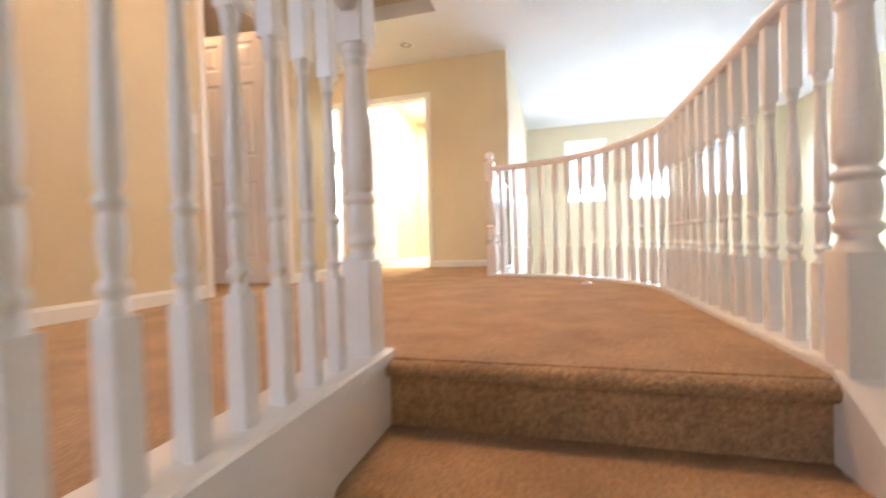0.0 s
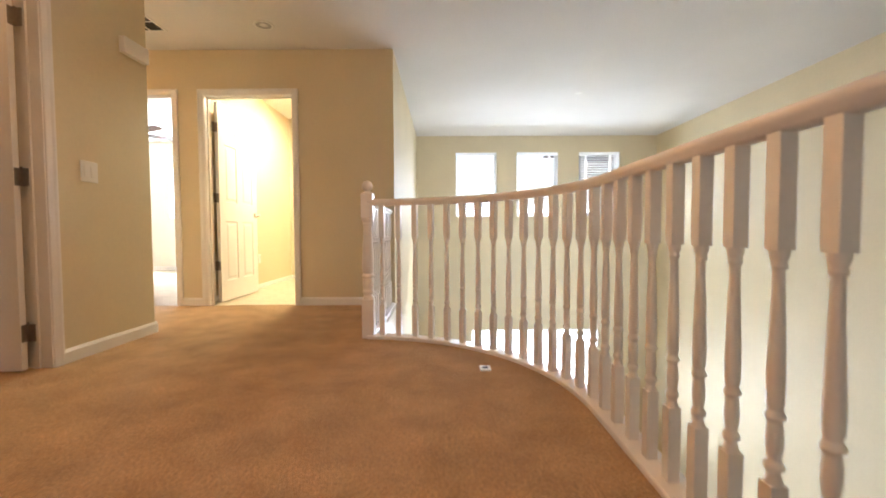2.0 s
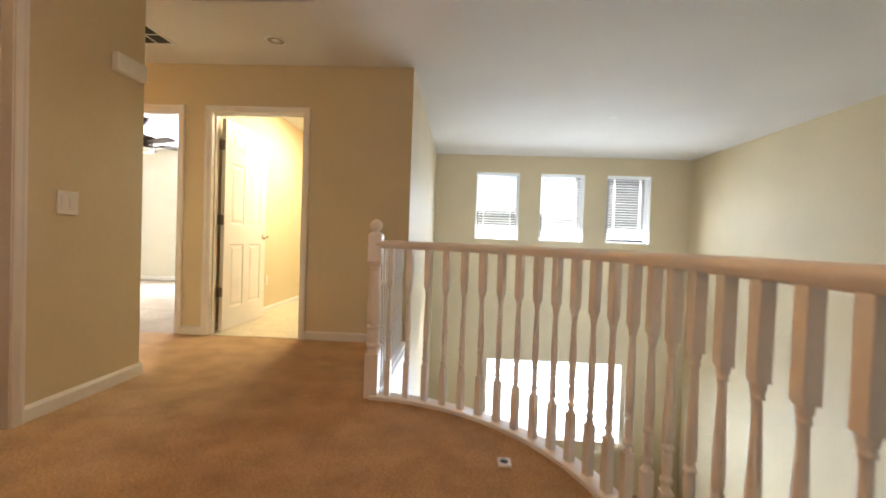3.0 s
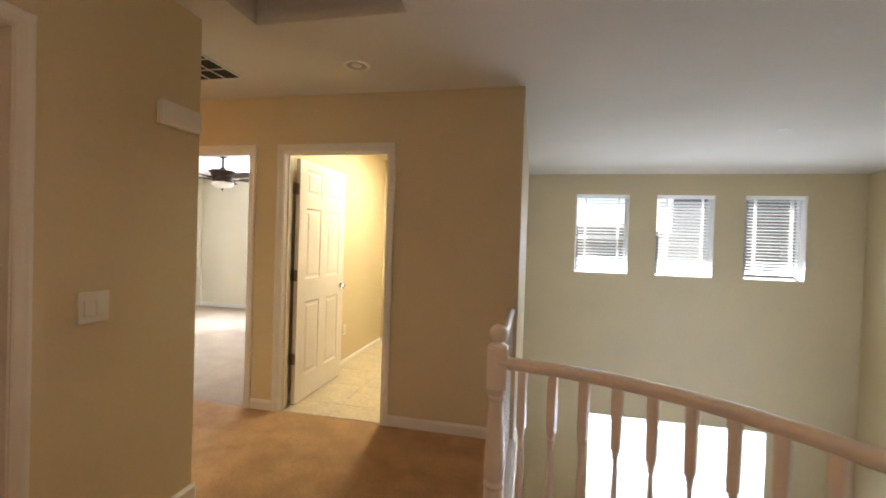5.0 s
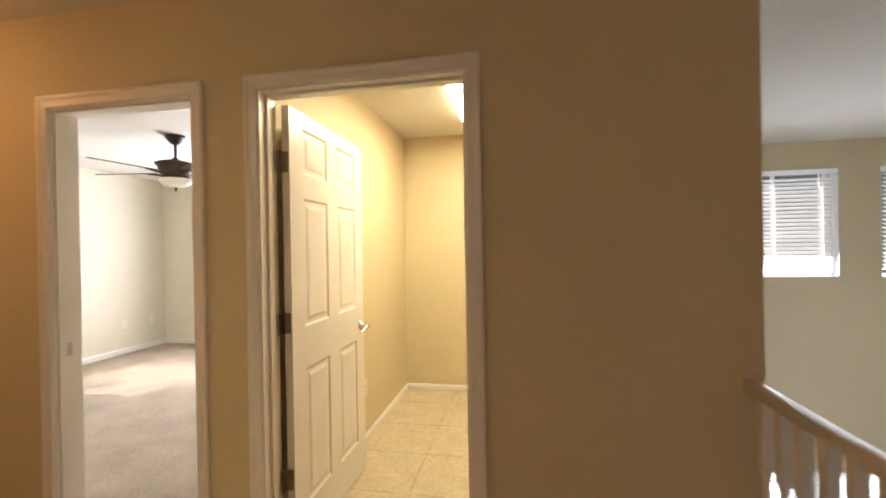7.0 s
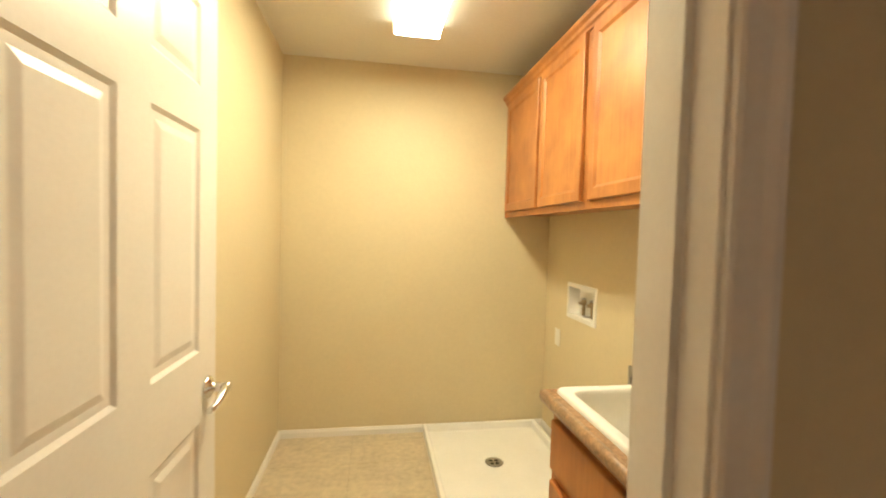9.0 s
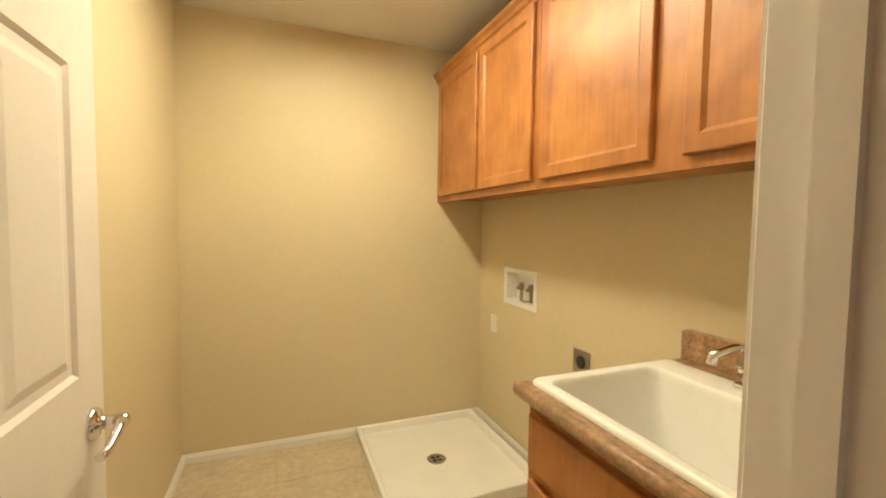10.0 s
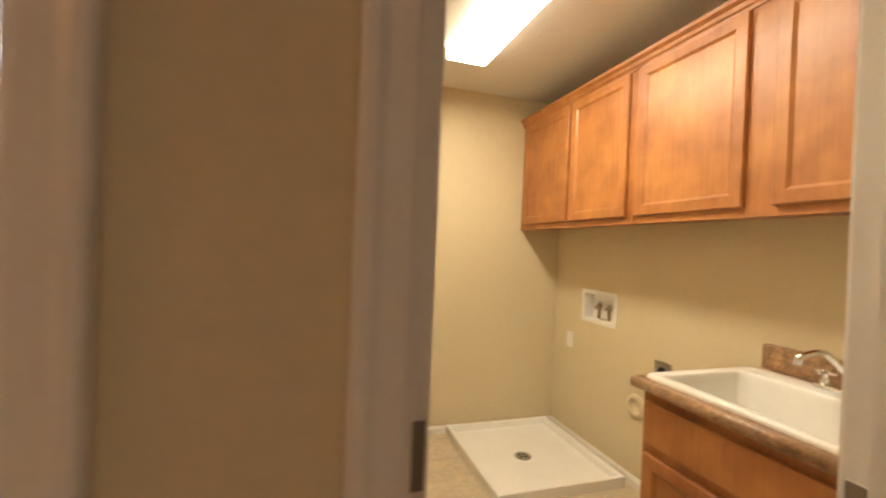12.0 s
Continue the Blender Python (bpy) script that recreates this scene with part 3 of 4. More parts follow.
piece("newel_post", nwl, b1, pose(RX - 0.003, NEWEL_Y, 0) @ TALL)
piece("newel_post", nwl, b1, pose(*NEWEL_FAR, 0) @ TALL)

# the short one: from the far newel to the wall corner
sx = -0.672
b2 = thing("side_balustrade", "short white painted wooden balustrade ending at the wall", "balustrade", "landing balustrades")
short = [(sx, NEWEL_FAR[1] + 0.02), (sx, YN - 0.001)]
part("handrail", sweep(bmesh.new(), [(sx, NEWEL_FAR[1] + 0.035, RAIL_Z), (sx, YN - 0.001, RAIL_Z)], RAIL_PROF), RAIL_WHITE, b2)
part("curb", sweep(bmesh.new(), [(sx, NEWEL_FAR[1] + 0.045, 0), (sx, YN - 0.002, 0)], CURB_PROF, smooth=False), RAIL_WHITE, b2)
part("fascia", sweep(bmesh.new(), [(sx, NEWEL_FAR[1] - 0.02, 0), (sx, YN - 0.002, 0)], [(0.0535, -0.33), (0.0535, -0.0015), (0.066, -0.0015), (0.066, -0.33)], smooth=False), RAIL_WHITE, b2)
for p, ang in along(short, 0.0885, 0.09, 0.08):
    piece("baluster", bal, b2, pose(p.x, p.y, 0, 0, 0, ang))

# beside the stairs, level with the hall floor
lx = -0.622
b3 = thing("hall_balustrade", "white painted wooden balustrade between hall and stairs", "balustrade", "landing balustrades")
part("handrail", sweep(bmesh.new(), [(lx, -2.5, RAIL_Z), (lx, 1.52, RAIL_Z)], RAIL_PROF), RAIL_WHITE, b3)
part("curb", sweep(bmesh.new(), [(lx, -2.5, 0), (lx, 1.61, 0)], [(-0.080, 0.0), (-0.080, 0.016), (-0.075, 0.022), (0.052, 0.022), (0.058, 0.017), (0.058, -0.012), (0.052, -0.016), (0.052, 0.0)], smooth=False), RAIL_WHITE, b3)
part("stringer", slab("y", -2.5, 1.60, -0.656, -0.572, -3.3, 0.0), RAIL_WHITE, b3)
for p, ang in along([(lx, -0.918), (lx, 1.407)], 0.0975, 0.0, 0.0):
    piece("baluster", bal, b3, pose(p.x, p.y, 0.003, 0, 0, ang))
piece("newel_post", nwl, b3, pose(lx - 0.003, 1.555, 0.002) @ TALL)

# falling with the stairs on the open side
b4 = thing("stair_balustrade", "white painted wooden balustrade falling with the stairs", "balustrade", "landing balustrades")
slope = STEP_H / STEP_D
rail_pts = [(RX, NEWEL_Y - 0.033, RAIL_Z - 0.052), (RX, NEWEL_Y - 2.433, RAIL_Z - 0.052 - 2.4 * slope)]
part("handrail", sweep(bmesh.new(), rail_pts, RAIL_PROF), RAIL_WHITE, b4)
bm = bmesh.new()
sweep(bm, [(RX, NEWEL_Y - 0.02, 0.0), (RX, NEWEL_Y - 3.92, -3.9 * slope)], [(-0.058, -0.30), (0.058, -0.30), (0.058, 0.018), (-0.058, 0.018)], smooth=False)
part("stringer", bm, RAIL_WHITE, b4)
for k in range(18):
    yy = 1.497 - 0.115 * k
    dz = (NEWEL_Y - 0.02 - yy) * slope
    piece("baluster", bal, b4, pose(RX, yy, -dz + 0.012))

# ---------------------------------------------------------------- windows and blinds


def window(name, x0, x1, y0, y1, z0, z1, label, mullions=(), rails=()):
    """A vinyl window set in the outer half of its opening, with glass, in a wall that runs along x."""
    win = tagged(new(name), label, "window", kind="structure")
    f, yf = 0.034, y1 - 0.07
    bm = boxes((x0, x0 + f, yf, yf + 0.05, z0, z1), (x1 - f, x1, yf, yf + 0.05, z0, z1), (x0 + f, x1 - f, yf, yf + 0.05, z0, z0 + f), (x0 + f, x1 - f, yf, yf + 0.05, z1 - f, z1))
    part("window_frame", bm, VINYL, win)
    for m in mullions:
        part("mullion", boxes((m - 0.03, m + 0.03, yf, yf + 0.05, z0 + f, z1 - f)), VINYL, win)
    for r in rails:
        part("meeting_rail", boxes((x0 + f, x1 - f, yf + 0.002, yf + 0.048, r - 0.022, r + 0.022)), VINYL, win)
    e = 0.004
    for d in ((x0, x0 + e, y0 + 0.001, yf, z0 + 0.012, z1), (x1 - e, x1, y0 + 0.001, yf, z0 + 0.012, z1), (x0 + e, x1 - e, y0 + 0.001, yf, z1 - e, z1)):
        part("reveal", boxes(d), VINYL, win)
    part("window_sill", boxes((x0 - 0.0, x1 + 0.0, y0 + 0.002, yf, z0, z0 + 0.012), bevel=0.003, seg=1), TRIM, win)
    pane = part("pane", boxes((x0 + f, x1 - f, yf + 0.022, yf + 0.026, z0 + f, z1 - f)), GLASS, win)
    pane.visible_shadow = False
    return win


def blind(x0, x1, y, z0, z1, pitch, tilt, label, gap=None, group="white blinds on the windows", out=0.0):
    """A horizontal blind: headrail with valance, slats, ladder cords and bottom rail."""
    ob = thing("window_blind", label, "window blind", group)
    part("headrail", boxes((x0 - 0.012 - out, x1 + 0.012 + out, y - 0.034, y + 0.02, z1 - 0.055, z1 + 0.006), bevel=0.004, seg=1), BLIND, ob)
    part("bottom_rail", boxes((x0 + 0.012, x1 - 0.012, y - 0.02, y + 0.02, z0 + 0.018, z0 + 0.034), bevel=0.003, seg=1), BLIND, ob)
    bm, n = bmesh.new(), 4
    rows = [[bm.verts.new((x, -0.024 + 0.048 * i / n, 0.0022 * (1 - ((i - 2) / 2) ** 2) + dz)) for i in range(n + 1)] for x in (x0 + 0.012, x1 - 0.012) for dz in (0.0, 0.0026)]
    a, b, c, d = rows
    for i in range(n):
        for q in ((a[i], a[i + 1], c[i + 1], c[i]), (b[i], d[i], d[i + 1], b[i + 1])):
            bm.faces.new(q).smooth = True
    bm.faces.new((a[0], c[0], d[0], b[0])), bm.faces.new((a[n], b[n], d[n], c[n]))
    me = mesh_of("slat", bm, BLIND)
    z = z0 + 0.06
    rng = random.Random(round(x0 * 100))
    while z < z1 - 0.07:
        if not (gap and gap[0] < z < gap[1]):
            piece("slat", me, ob, pose(0, y, z, tilt + rng.uniform(-3, 3)))
        z += pitch
    for u in ((0.16, 0.84) if x1 - x0 < 1.2 else (0.06, 0.35, 0.65, 0.94)):
        xc = x0 + (x1 - x0) * u
        bm = boxes((xc - 0.010, xc + 0.010, y - 0.0258, y - 0.0248, z0 + 0.06, z1 - 0.05), (xc - 0.010, xc + 0.010, y + 0.0248, y + 0.0258, z0 + 0.06, z1 - 0.05))
        part("ladder_cord", bm, BLIND, ob)
    return ob


for k, (a, b) in enumerate(WINS):
    window("window_%d" % (k + 1), a, b, 9.056, 9.256, WZ0, WZ1, "small white-framed window high in the void wall", rails=(1.52,) if k == 0 else ())
    blind(a + 0.035, b - (0.06 if k == 2 else 0.035), 9.095, WZ0 + (0.012, 0.03, 0.06)[k], WZ1 + 0.0, 0.0445, (28, 47, 20)[k], ("white window blind with missing slats", "white window blind with half-closed slats", "white window blind with open slats")[k], gap=(1.76, 2.03) if k == 0 else None, out=0.022)
window("window_4", LW[0], LW[1], 9.056, 9.256, LW[2], LW[3], "wide white-framed window of the lower room", mullions=((LW[0] + LW[1]) / 2,))
blind(LW[0] + 0.01, LW[1] - 0.01, 9.095, LW[2] + 0.012, LW[3], 0.0445, 8, "wide white window blind with open slats")
window("window_5", BW[0], BW[1], 9.4, 9.6, BW[2], BW[3], "white-framed bedroom window", mullions=((BW[0] + BW[1]) / 2,))

# ---------------------------------------------------------------- hall fixtures
# downlight: trim ring round a flat grey disc for the cup's dark inside
dl = thing("recessed_downlight", "unlit white recessed ceiling downlight", "ceiling light")
bm = bmesh.new()
lathe(bm, [(0.062, CEIL - 0.001), (0.082, CEIL - 0.001), (0.084, CEIL - 0.004), (0.078, CEIL - 0.007), (0.066, CEIL - 0.007), (0.062, CEIL - 0.001)], 36, -1.668, 4.925, caps=False)
part("trim_ring", bm, PLASTIC, dl)
bm = bmesh.new()
lathe(bm, [(0.064, CEIL - 0.003), (0.056, CEIL - 0.0015)], 32, -1.668, 4.925, caps=False)
lathe(bm, [(0.057, CEIL - 0.002), (0.001, CEIL - 0.0025)], 32, -1.668, 4.925, caps=False)
part("cup_disc", bm, STEEL, dl)
part("bulb", lathe(bmesh.new(), [(0.034, CEIL - 0.0035), (0.032, CEIL - 0.006), (0.020, CEIL - 0.010), (0.001, CEIL - 0.012)], 24, -1.668, 4.925), OPAL, dl, "unlit frosted bulb")

# return-air grille
vx0, vx1, vy0, vy1 = -3.16, -2.56, 4.55, 5.00
gr = thing("ceiling_vent", "white framed return-air grille over a flat near-black backing", "air vent")
z = CEIL
part("frame", boxes((vx0 - 0.02, vx0, vy0 - 0.02, vy1 + 0.02, z - 0.008, z - 0.001), (vx1, vx1 + 0.02, vy0 - 0.02, vy1 + 0.02, z - 0.008, z - 0.001), (vx0, vx1, vy0 - 0.02, vy0, z - 0.008, z - 0.001), (vx0, vx1, vy1, vy1 + 0.02, z - 0.008, z - 0.001)), PLASTIC, gr)
# near-black flat sheet just under the ceiling, in place of a duct
part("backing", boxes((vx0, vx1, vy0, vy1, z - 0.003, z - 0.001)), VENT_BACKING, gr)
for i in range(1, 5):
    xx = vx0 + (vx1 - vx0) * i / 5
    part("slat", boxes((xx - 0.004, xx + 0.004, vy0, vy1, z - 0.009, z - 0.003)), PLASTIC, gr)
for i in range(1, 3):
    yy = vy0 + (vy1 - vy0) * i / 3
    part("slat", boxes((vx0, vx1, yy - 0.004, yy + 0.004, z - 0.0085, z - 0.0035)), PLASTIC, gr)

# flush sprinkler cover over the void
bm = bmesh.new()
lathe(bm, [(0.001, CEIL - 0.006), (0.040, CEIL - 0.006), (0.045, CEIL - 0.004), (0.045, CEIL)], 24, 1.58, 6.69)
tagged(part("sprinkler_cover", bm, PLASTIC), "flat white round sprinkler cover on the ceiling", "sprinkler")

# unseen glowing domes, added for the warm light in hall, closet and corridor
def added_dome_light(x, y, strength, label):
    ob = thing("added_dome_light", label, "ceiling light", "warm flush ceiling lights")
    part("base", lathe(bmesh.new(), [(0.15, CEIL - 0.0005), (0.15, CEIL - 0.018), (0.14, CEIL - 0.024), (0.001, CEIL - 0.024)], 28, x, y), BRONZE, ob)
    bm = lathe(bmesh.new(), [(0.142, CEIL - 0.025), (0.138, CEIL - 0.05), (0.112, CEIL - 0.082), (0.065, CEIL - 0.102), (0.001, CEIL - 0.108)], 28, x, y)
    part("glow_dome", bm, glow_material("added_warm_glow", WARM, strength), ob, "glowing dome added for warm light")
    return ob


added_dome_light(-0.70, 2.20, 47.0, "added warm glowing dome over the stair hall, out of view")
added_dome_light(-2.85, 3.15, 16.0, "added warm glowing dome in the closet, out of view")
added_dome_light(-4.30, 4.75, 27.0, "added warm glowing dome in the corridor, out of view")

# door chime on the wall
ch = thing("door_chime", "white plastic door chime box on the wall", "door chime")
part("cover", boxes((XW + 0.004, XW + 0.046, 4.04, 4.265, 1.875, 1.98), bevel=0.007), PLASTIC, ch)
part("back_plate", boxes((XW, XW + 0.012, 4.05, 4.255, 1.88, 1.975)), PLASTIC, ch)


def plate(name, label, category, face, axis, out, a, z, w, h, kind):
    """A wall plate centred at (a, z) on a wall; kind: rockers, toggle, outlet or blank."""
    ob = thing(name, label, category)
    def bx(a0, a1, d0, d1, z0, z1):
        d0, d1 = sorted((face + out * d0, face + out * d1))
        return (d0, d1, a0, a1, z0, z1) if axis == "y" else (a0, a1, d0, d1, z0, z1)
    part("plate", boxes(bx(a - w / 2, a + w / 2, 0.0, 0.006, z - h / 2, z + h / 2), bevel=0.0025), PLASTIC, ob)
    if kind.startswith("rocker"):
        n = int(kind[-1])
        for i in range(n):
            c = a + (i - (n - 1) / 2) * 0.046
            part("rocker", boxes(bx(c - 0.0165, c + 0.0165, 0.006, 0.0095, z - 0.033, z + 0.033), bevel=0.0012, seg=1), PLASTIC, ob)
    elif kind == "toggle":
        part("toggle", boxes(bx(a - 0.005, a + 0.005, 0.006, 0.016, z - 0.002, z + 0.012), bevel=0.001, seg=1), PLASTIC, ob)
    elif kind == "outlet":
        for s in (-1, 1):
            part("socket", boxes(bx(a - 0.016, a + 0.016, 0.006, 0.0085, z + s * 0.02 - 0.013, z + s * 0.02 + 0.013), bevel=0.001, seg=1), PLASTIC, ob)
            part("slot", boxes(bx(a - 0.008, a - 0.005, 0.0085, 0.0092, z + s * 0.02 - 0.004, z + s * 0.02 + 0.005), bx(a + 0.005, a + 0.008, 0.0085, 0.0092, z + s * 0.02 - 0.004, z + s * 0.02 + 0.005)), BLACK, ob)
    return ob


plate("light_switch", "white two-gang rocker switch on the hall wall", "light switch", XW, "y", 1, 3.782, 1.073, 0.120, 0.122, "rocker2")
plate("light_switch", "white single switch beside the closet door", "light switch", XW, "y", 1, 2.615, 1.065, 0.076, 0.12, "toggle")
plate("wall_outlet", "white outlet low on the laundry wall", "outlet", -2.535, "y", 1, 6.71, 0.38, 0.072, 0.116, "outlet")
plate("wall_outlet", "white outlet low on the bedroom wall", "outlet", -6.8, "y", 1, 8.72, 0.40, 0.072, 0.116, "outlet")
plate("wall_outlet", "white outlet low on the bedroom wall", "outlet", -6.8, "y", 1, 9.14, 0.40, 0.072, 0.116, "outlet")
plate("wall_plate", "white narrow wall plate beside the washer box", "wall plate", LX, "y", -1, 7.645, 0.700, 0.072, 0.112, "blank")

# small floor outlet in the carpet
fo = thing("floor_outlet", "small white square floor plate set in the carpet", "floor outlet")
part("plate", boxes((0.026, 0.084, 3.412, 3.484, 0.0, 0.009), bevel=0.003, seg=1), PLASTIC, fo)
bm = bmesh.new()
lathe(bm, [(0.001, 0.0095), (0.018, 0.0095), (0.018, 0.0098), (0.001, 0.0105)], 20, 0.055, 3.448)
part("socket", bm, BLACK, fo, "dark round socket")

# ---------------------------------------------------------------- ceiling fan in the bedroom
FX, FY = -4.57, 7.25
fan = thing("ceiling_fan", "dark bronze ceiling fan with an opal glass bowl", "ceiling fan")
bm = bmesh.new()
lathe(bm, [(0.001, CEIL), (0.085, CEIL), (0.085, CEIL - 0.012), (0.075, CEIL - 0.028), (0.05, CEIL - 0.062), (0.03, CEIL - 0.082), (0.001, CEIL - 0.083)], 24, FX, FY)
part("canopy", bm, BRONZE, fan)
part("downrod", lathe(bmesh.new(), [(0.013, 2.24), (0.013, CEIL - 0.08)], 12, FX, FY), BRONZE, fan)
bm = bmesh.new()
lathe(bm, [(0.02, 2.265), (0.035, 2.25), (0.05, 2.232), (0.13, 2.225), (0.165, 2.21), (0.168, 2.198), (0.15, 2.19), (0.135, 2.15), (0.118, 2.105), (0.115, 2.09), (0.125, 2.085), (0.125, 2.07), (0.10, 2.062)], 32, FX, FY)
part("motor_housing", bm, BRONZE, fan)
bm = bmesh.new()
lathe(bm, [(0.132, 2.068), (0.138, 2.060), (0.132, 2.035), (0.105, 2.008), (0.06, 1.992), (0.001, 1.988)], 32, FX, FY, caps=False)
part("glass_bowl", bm, OPAL, fan, "white opal glass bowl")
part("finial", lathe(bmesh.new(), [(0.001, 1.99), (0.014, 1.988), (0.016, 1.978), (0.008, 1.97), (0.009, 1.962), (0.001, 1.95)], 12, FX, FY), BRONZE, fan)
bl = bmesh.new()
pts = [(0.20, -0.045), (0.30, -0.058), (0.50, -0.068), (0.66, -0.066), (0.72, -0.045), (0.735, 0.0), (0.72, 0.045), (0.66, 0.066), (0.50, 0.068), (0.30, 0.058), (0.20, 0.045)]
top = [bl.verts.new((x, y, 0.004)) for x, y in pts]
low = [bl.verts.new((x, y, -0.004)) for x, y in pts]
bl.faces.new(top), bl.faces.new(list(reversed(low)))
for i in range(len(pts)):
    j = (i + 1) % len(pts)
    bl.faces.new((top[i], low[i], low[j], top[j]))
blade = mesh_of("blade", bl, BLADE)
ir = bmesh.new()
tube(ir, [(0.11, 0, -0.005), (0.15, 0.012, -0.02), (0.19, 0.0, -0.012), (0.25, 0, -0.006)], 0.010, 8)
box(ir, 0.20, 0.27, -0.03, 0.03, -0.009, -0.004)
iron = mesh_of("blade_iron", ir, BRONZE)
for i in range(5):
    m = pose(FX, FY, 2.125, 0, 0, 190 + 72 * i)
    piece("blade_iron", iron, fan, m)
    piece("blade", blade, fan, m @ pose(0, 0, 0.0, -11, 0, 0))

# ---------------------------------------------------------------- laundry
# wrap-around ceiling light
lt = thing("fluorescent_light", "lit white wraparound fluorescent ceiling light", "ceiling light")
lx0, lx1, ly0, ly1 = -1.868, -1.620, 6.08, 7.30
bm = bmesh.new()
prof = [(0.002, 0.0), (0.004, -0.054), (0.008, -0.062), (0.018, -0.066), (0.232, -0.066), (0.242, -0.062), (0.246, -0.054), (0.248, 0.0)]
rings = [[bm.verts.new((lx0 + u, y, CEIL - 0.003 + d)) for u, d in prof] for y in (ly0 + 0.012, ly1 - 0.012)]
sides = bmesh.new()
srings = [[sides.verts.new(v.co) for v in r] for r in rings]
for i in range(len(prof) - 1):
    b, r = (bm, rings) if 2 <= i <= 4 else (sides, srings)
    b.faces.new((r[0][i], r[0][i + 1], r[1][i + 1], r[1][i])).smooth = True
part("diffuser", bm, LAMP_GLOW, lt, "glowing white ribbed diffuser")
part("side_wrap", sides, SIDE_GLOW, lt, "dimmer glowing side of the diffuser")
for y0, y1 in ((ly0, ly0 + 0.011), (ly1 - 0.011, ly1)):
    bm = bmesh.new()
    ra = [bm.verts.new((lx0 - 0.002 + u * 1.016, y0, CEIL - 0.001 + d * 1.04)) for u, d in prof]
    rb = [bm.verts.new((lx0 - 0.002 + u * 1.016, y1, CEIL - 0.001 + d * 1.04)) for u, d in prof]
    bm.faces.new(ra), bm.faces.new(list(reversed(rb)))
    for i in range(len(prof)):
        j = (i + 1) % len(prof)
        bm.faces.new((ra[i], ra[j], rb[j], rb[i]))
    part("end_cap", bm, PLASTIC, lt)


def framed_door(bm_frame, bm_panel, x, y0, y1, z0, z1, fw=0.058, t=0.019):
    """A cabinet door that faces -x at x: mitred frame with a sloping inner edge, and a flat sunken panel."""
    a = [(y0, z0), (y1, z0), (y1, z1), (y0, z1)]
    def ring(inset, xx):
        return [bm_frame.verts.new((xx, yy + inset * (1 if yy == y0 else -1), zz + inset * (1 if zz == z0 else -1))) for yy, zz in a]
    rs = [ring(0.0, x + t), ring(0.0, x + 0.004), ring(0.004, x), ring(fw - 0.012, x), ring(fw - 0.008, x + 0.003), ring(fw, x + 0.009), ring(fw, x + t)]
    for r0, r1 in zip(rs, rs[1:]):
        for i in range(4):
            bm_frame.faces.new((r0[i], r0[(i + 1) % 4], r1[(i + 1) % 4], r1[i]))
    for i in range(4):
        bm_frame.faces.new((rs[-1][i], rs[-1][(i + 1) % 4], rs[0][(i + 1) % 4], rs[0][i]))
    box(bm_panel, x + 0.009, x + 0.014, y0 + fw - 0.004, y1 - fw + 0.004, z0 + fw - 0.004, z1 - fw + 0.004)


def cabinet_door(parent, x, y0, y1, z0, z1):
    f, p = bmesh.new(), bmesh.new()
    framed_door(f, p, x, y0, y1, z0, z1)
    dr = part("door", f, MAPLE, parent)
    part("panel", p, MAPLE, dr)
    return dr


UX, UZ0, UZ1 = -1.052, 1.487, 2.275


def wall_cabinet(y0, y1, doors):
    """A wall cabinet between y0 and y1: box, face frame and its doors (given as spans of y)."""
    cab = thing("wall_cabinet", "honey maple wall cabinet with two recessed-panel doors", "wall cabinet", "laundry wall cabinets")
    part("body", boxes((UX + 0.019, LX, y0, y0 + 0.016, UZ0 + 0.02, UZ1), (UX + 0.019, LX, y1 - 0.016, y1, UZ0 + 0.02, UZ1), (UX + 0.019, LX, y0 + 0.016, y1 - 0.016, UZ0 + 0.022, UZ0 + 0.038),
                       (UX + 0.019, LX, y0 + 0.016, y1 - 0.016, UZ1 - 0.016, UZ1)), MAPLE, cab)
    hs = [(a + 0.02, b - 0.02, UZ0 + 0.05, UZ1 - 0.05) for a, b in doors]
    part("face_frame", slab("y", y0, y1, UX, UX + 0.019, UZ0, UZ1, hs), MAPLE, cab)
    for a, b in doors:
        cabinet_door(cab, UX - 0.020, a, b, UZ0 + 0.036, UZ1 - 0.035)
    return cab


wall_cabinet(6.710, 7.853, [(7.255, 7.800), (6.742, 7.222)])
wall_cabinet(YN + TN + 0.002, 6.707, [(6.142, 6.675), (YN + TN + 0.03, 6.040)])
bm = sweep(bmesh.new(), [(UX, 7.853, UZ1 - 0.03), (UX, YN + TN + 0.002, UZ1 - 0.03)], [(0.0, 0.0), (0.008, 0.0), (0.010, 0.012), (0.018, 0.018), (0.022, 0.034), (0.036, 0.046), (0.038, 0.062), (0.0, 0.062)], smooth=False)
tagged(part("crown_moulding", bm, MAPLE), "honey maple moulding along the top of the cabinets", "moulding")

# base cabinet, worktop and utility sink
CX, CY0, CY1, CZ = -1.386, YN + TN + 0.003, 6.226, 0.853
base = thing("base_cabinet", "honey maple base cabinet under the utility sink", "base cabinet")
part("body", boxes((CX + 0.019, LX, CY1 - 0.016, CY1, 0.0, CZ), (CX + 0.019, LX, CY0, CY0 + 0.016, 0.0, CZ), (CX + 0.08, LX, CY0 + 0.016, CY1 - 0.016, 0.10, 0.116)), MAPLE, base)
part("face_frame", slab("y", CY0, CY1, CX, CX + 0.019, 0.095, CZ, [(CY0 + 0.045, CY1 - 0.045, 0.14, 0.62)]), MAPLE, base)
part("toe_kick", boxes((CX + 0.07, CX + 0.085, CY0 + 0.016, CY1 - 0.016, 0.0, 0.098)), MAPLE, base)
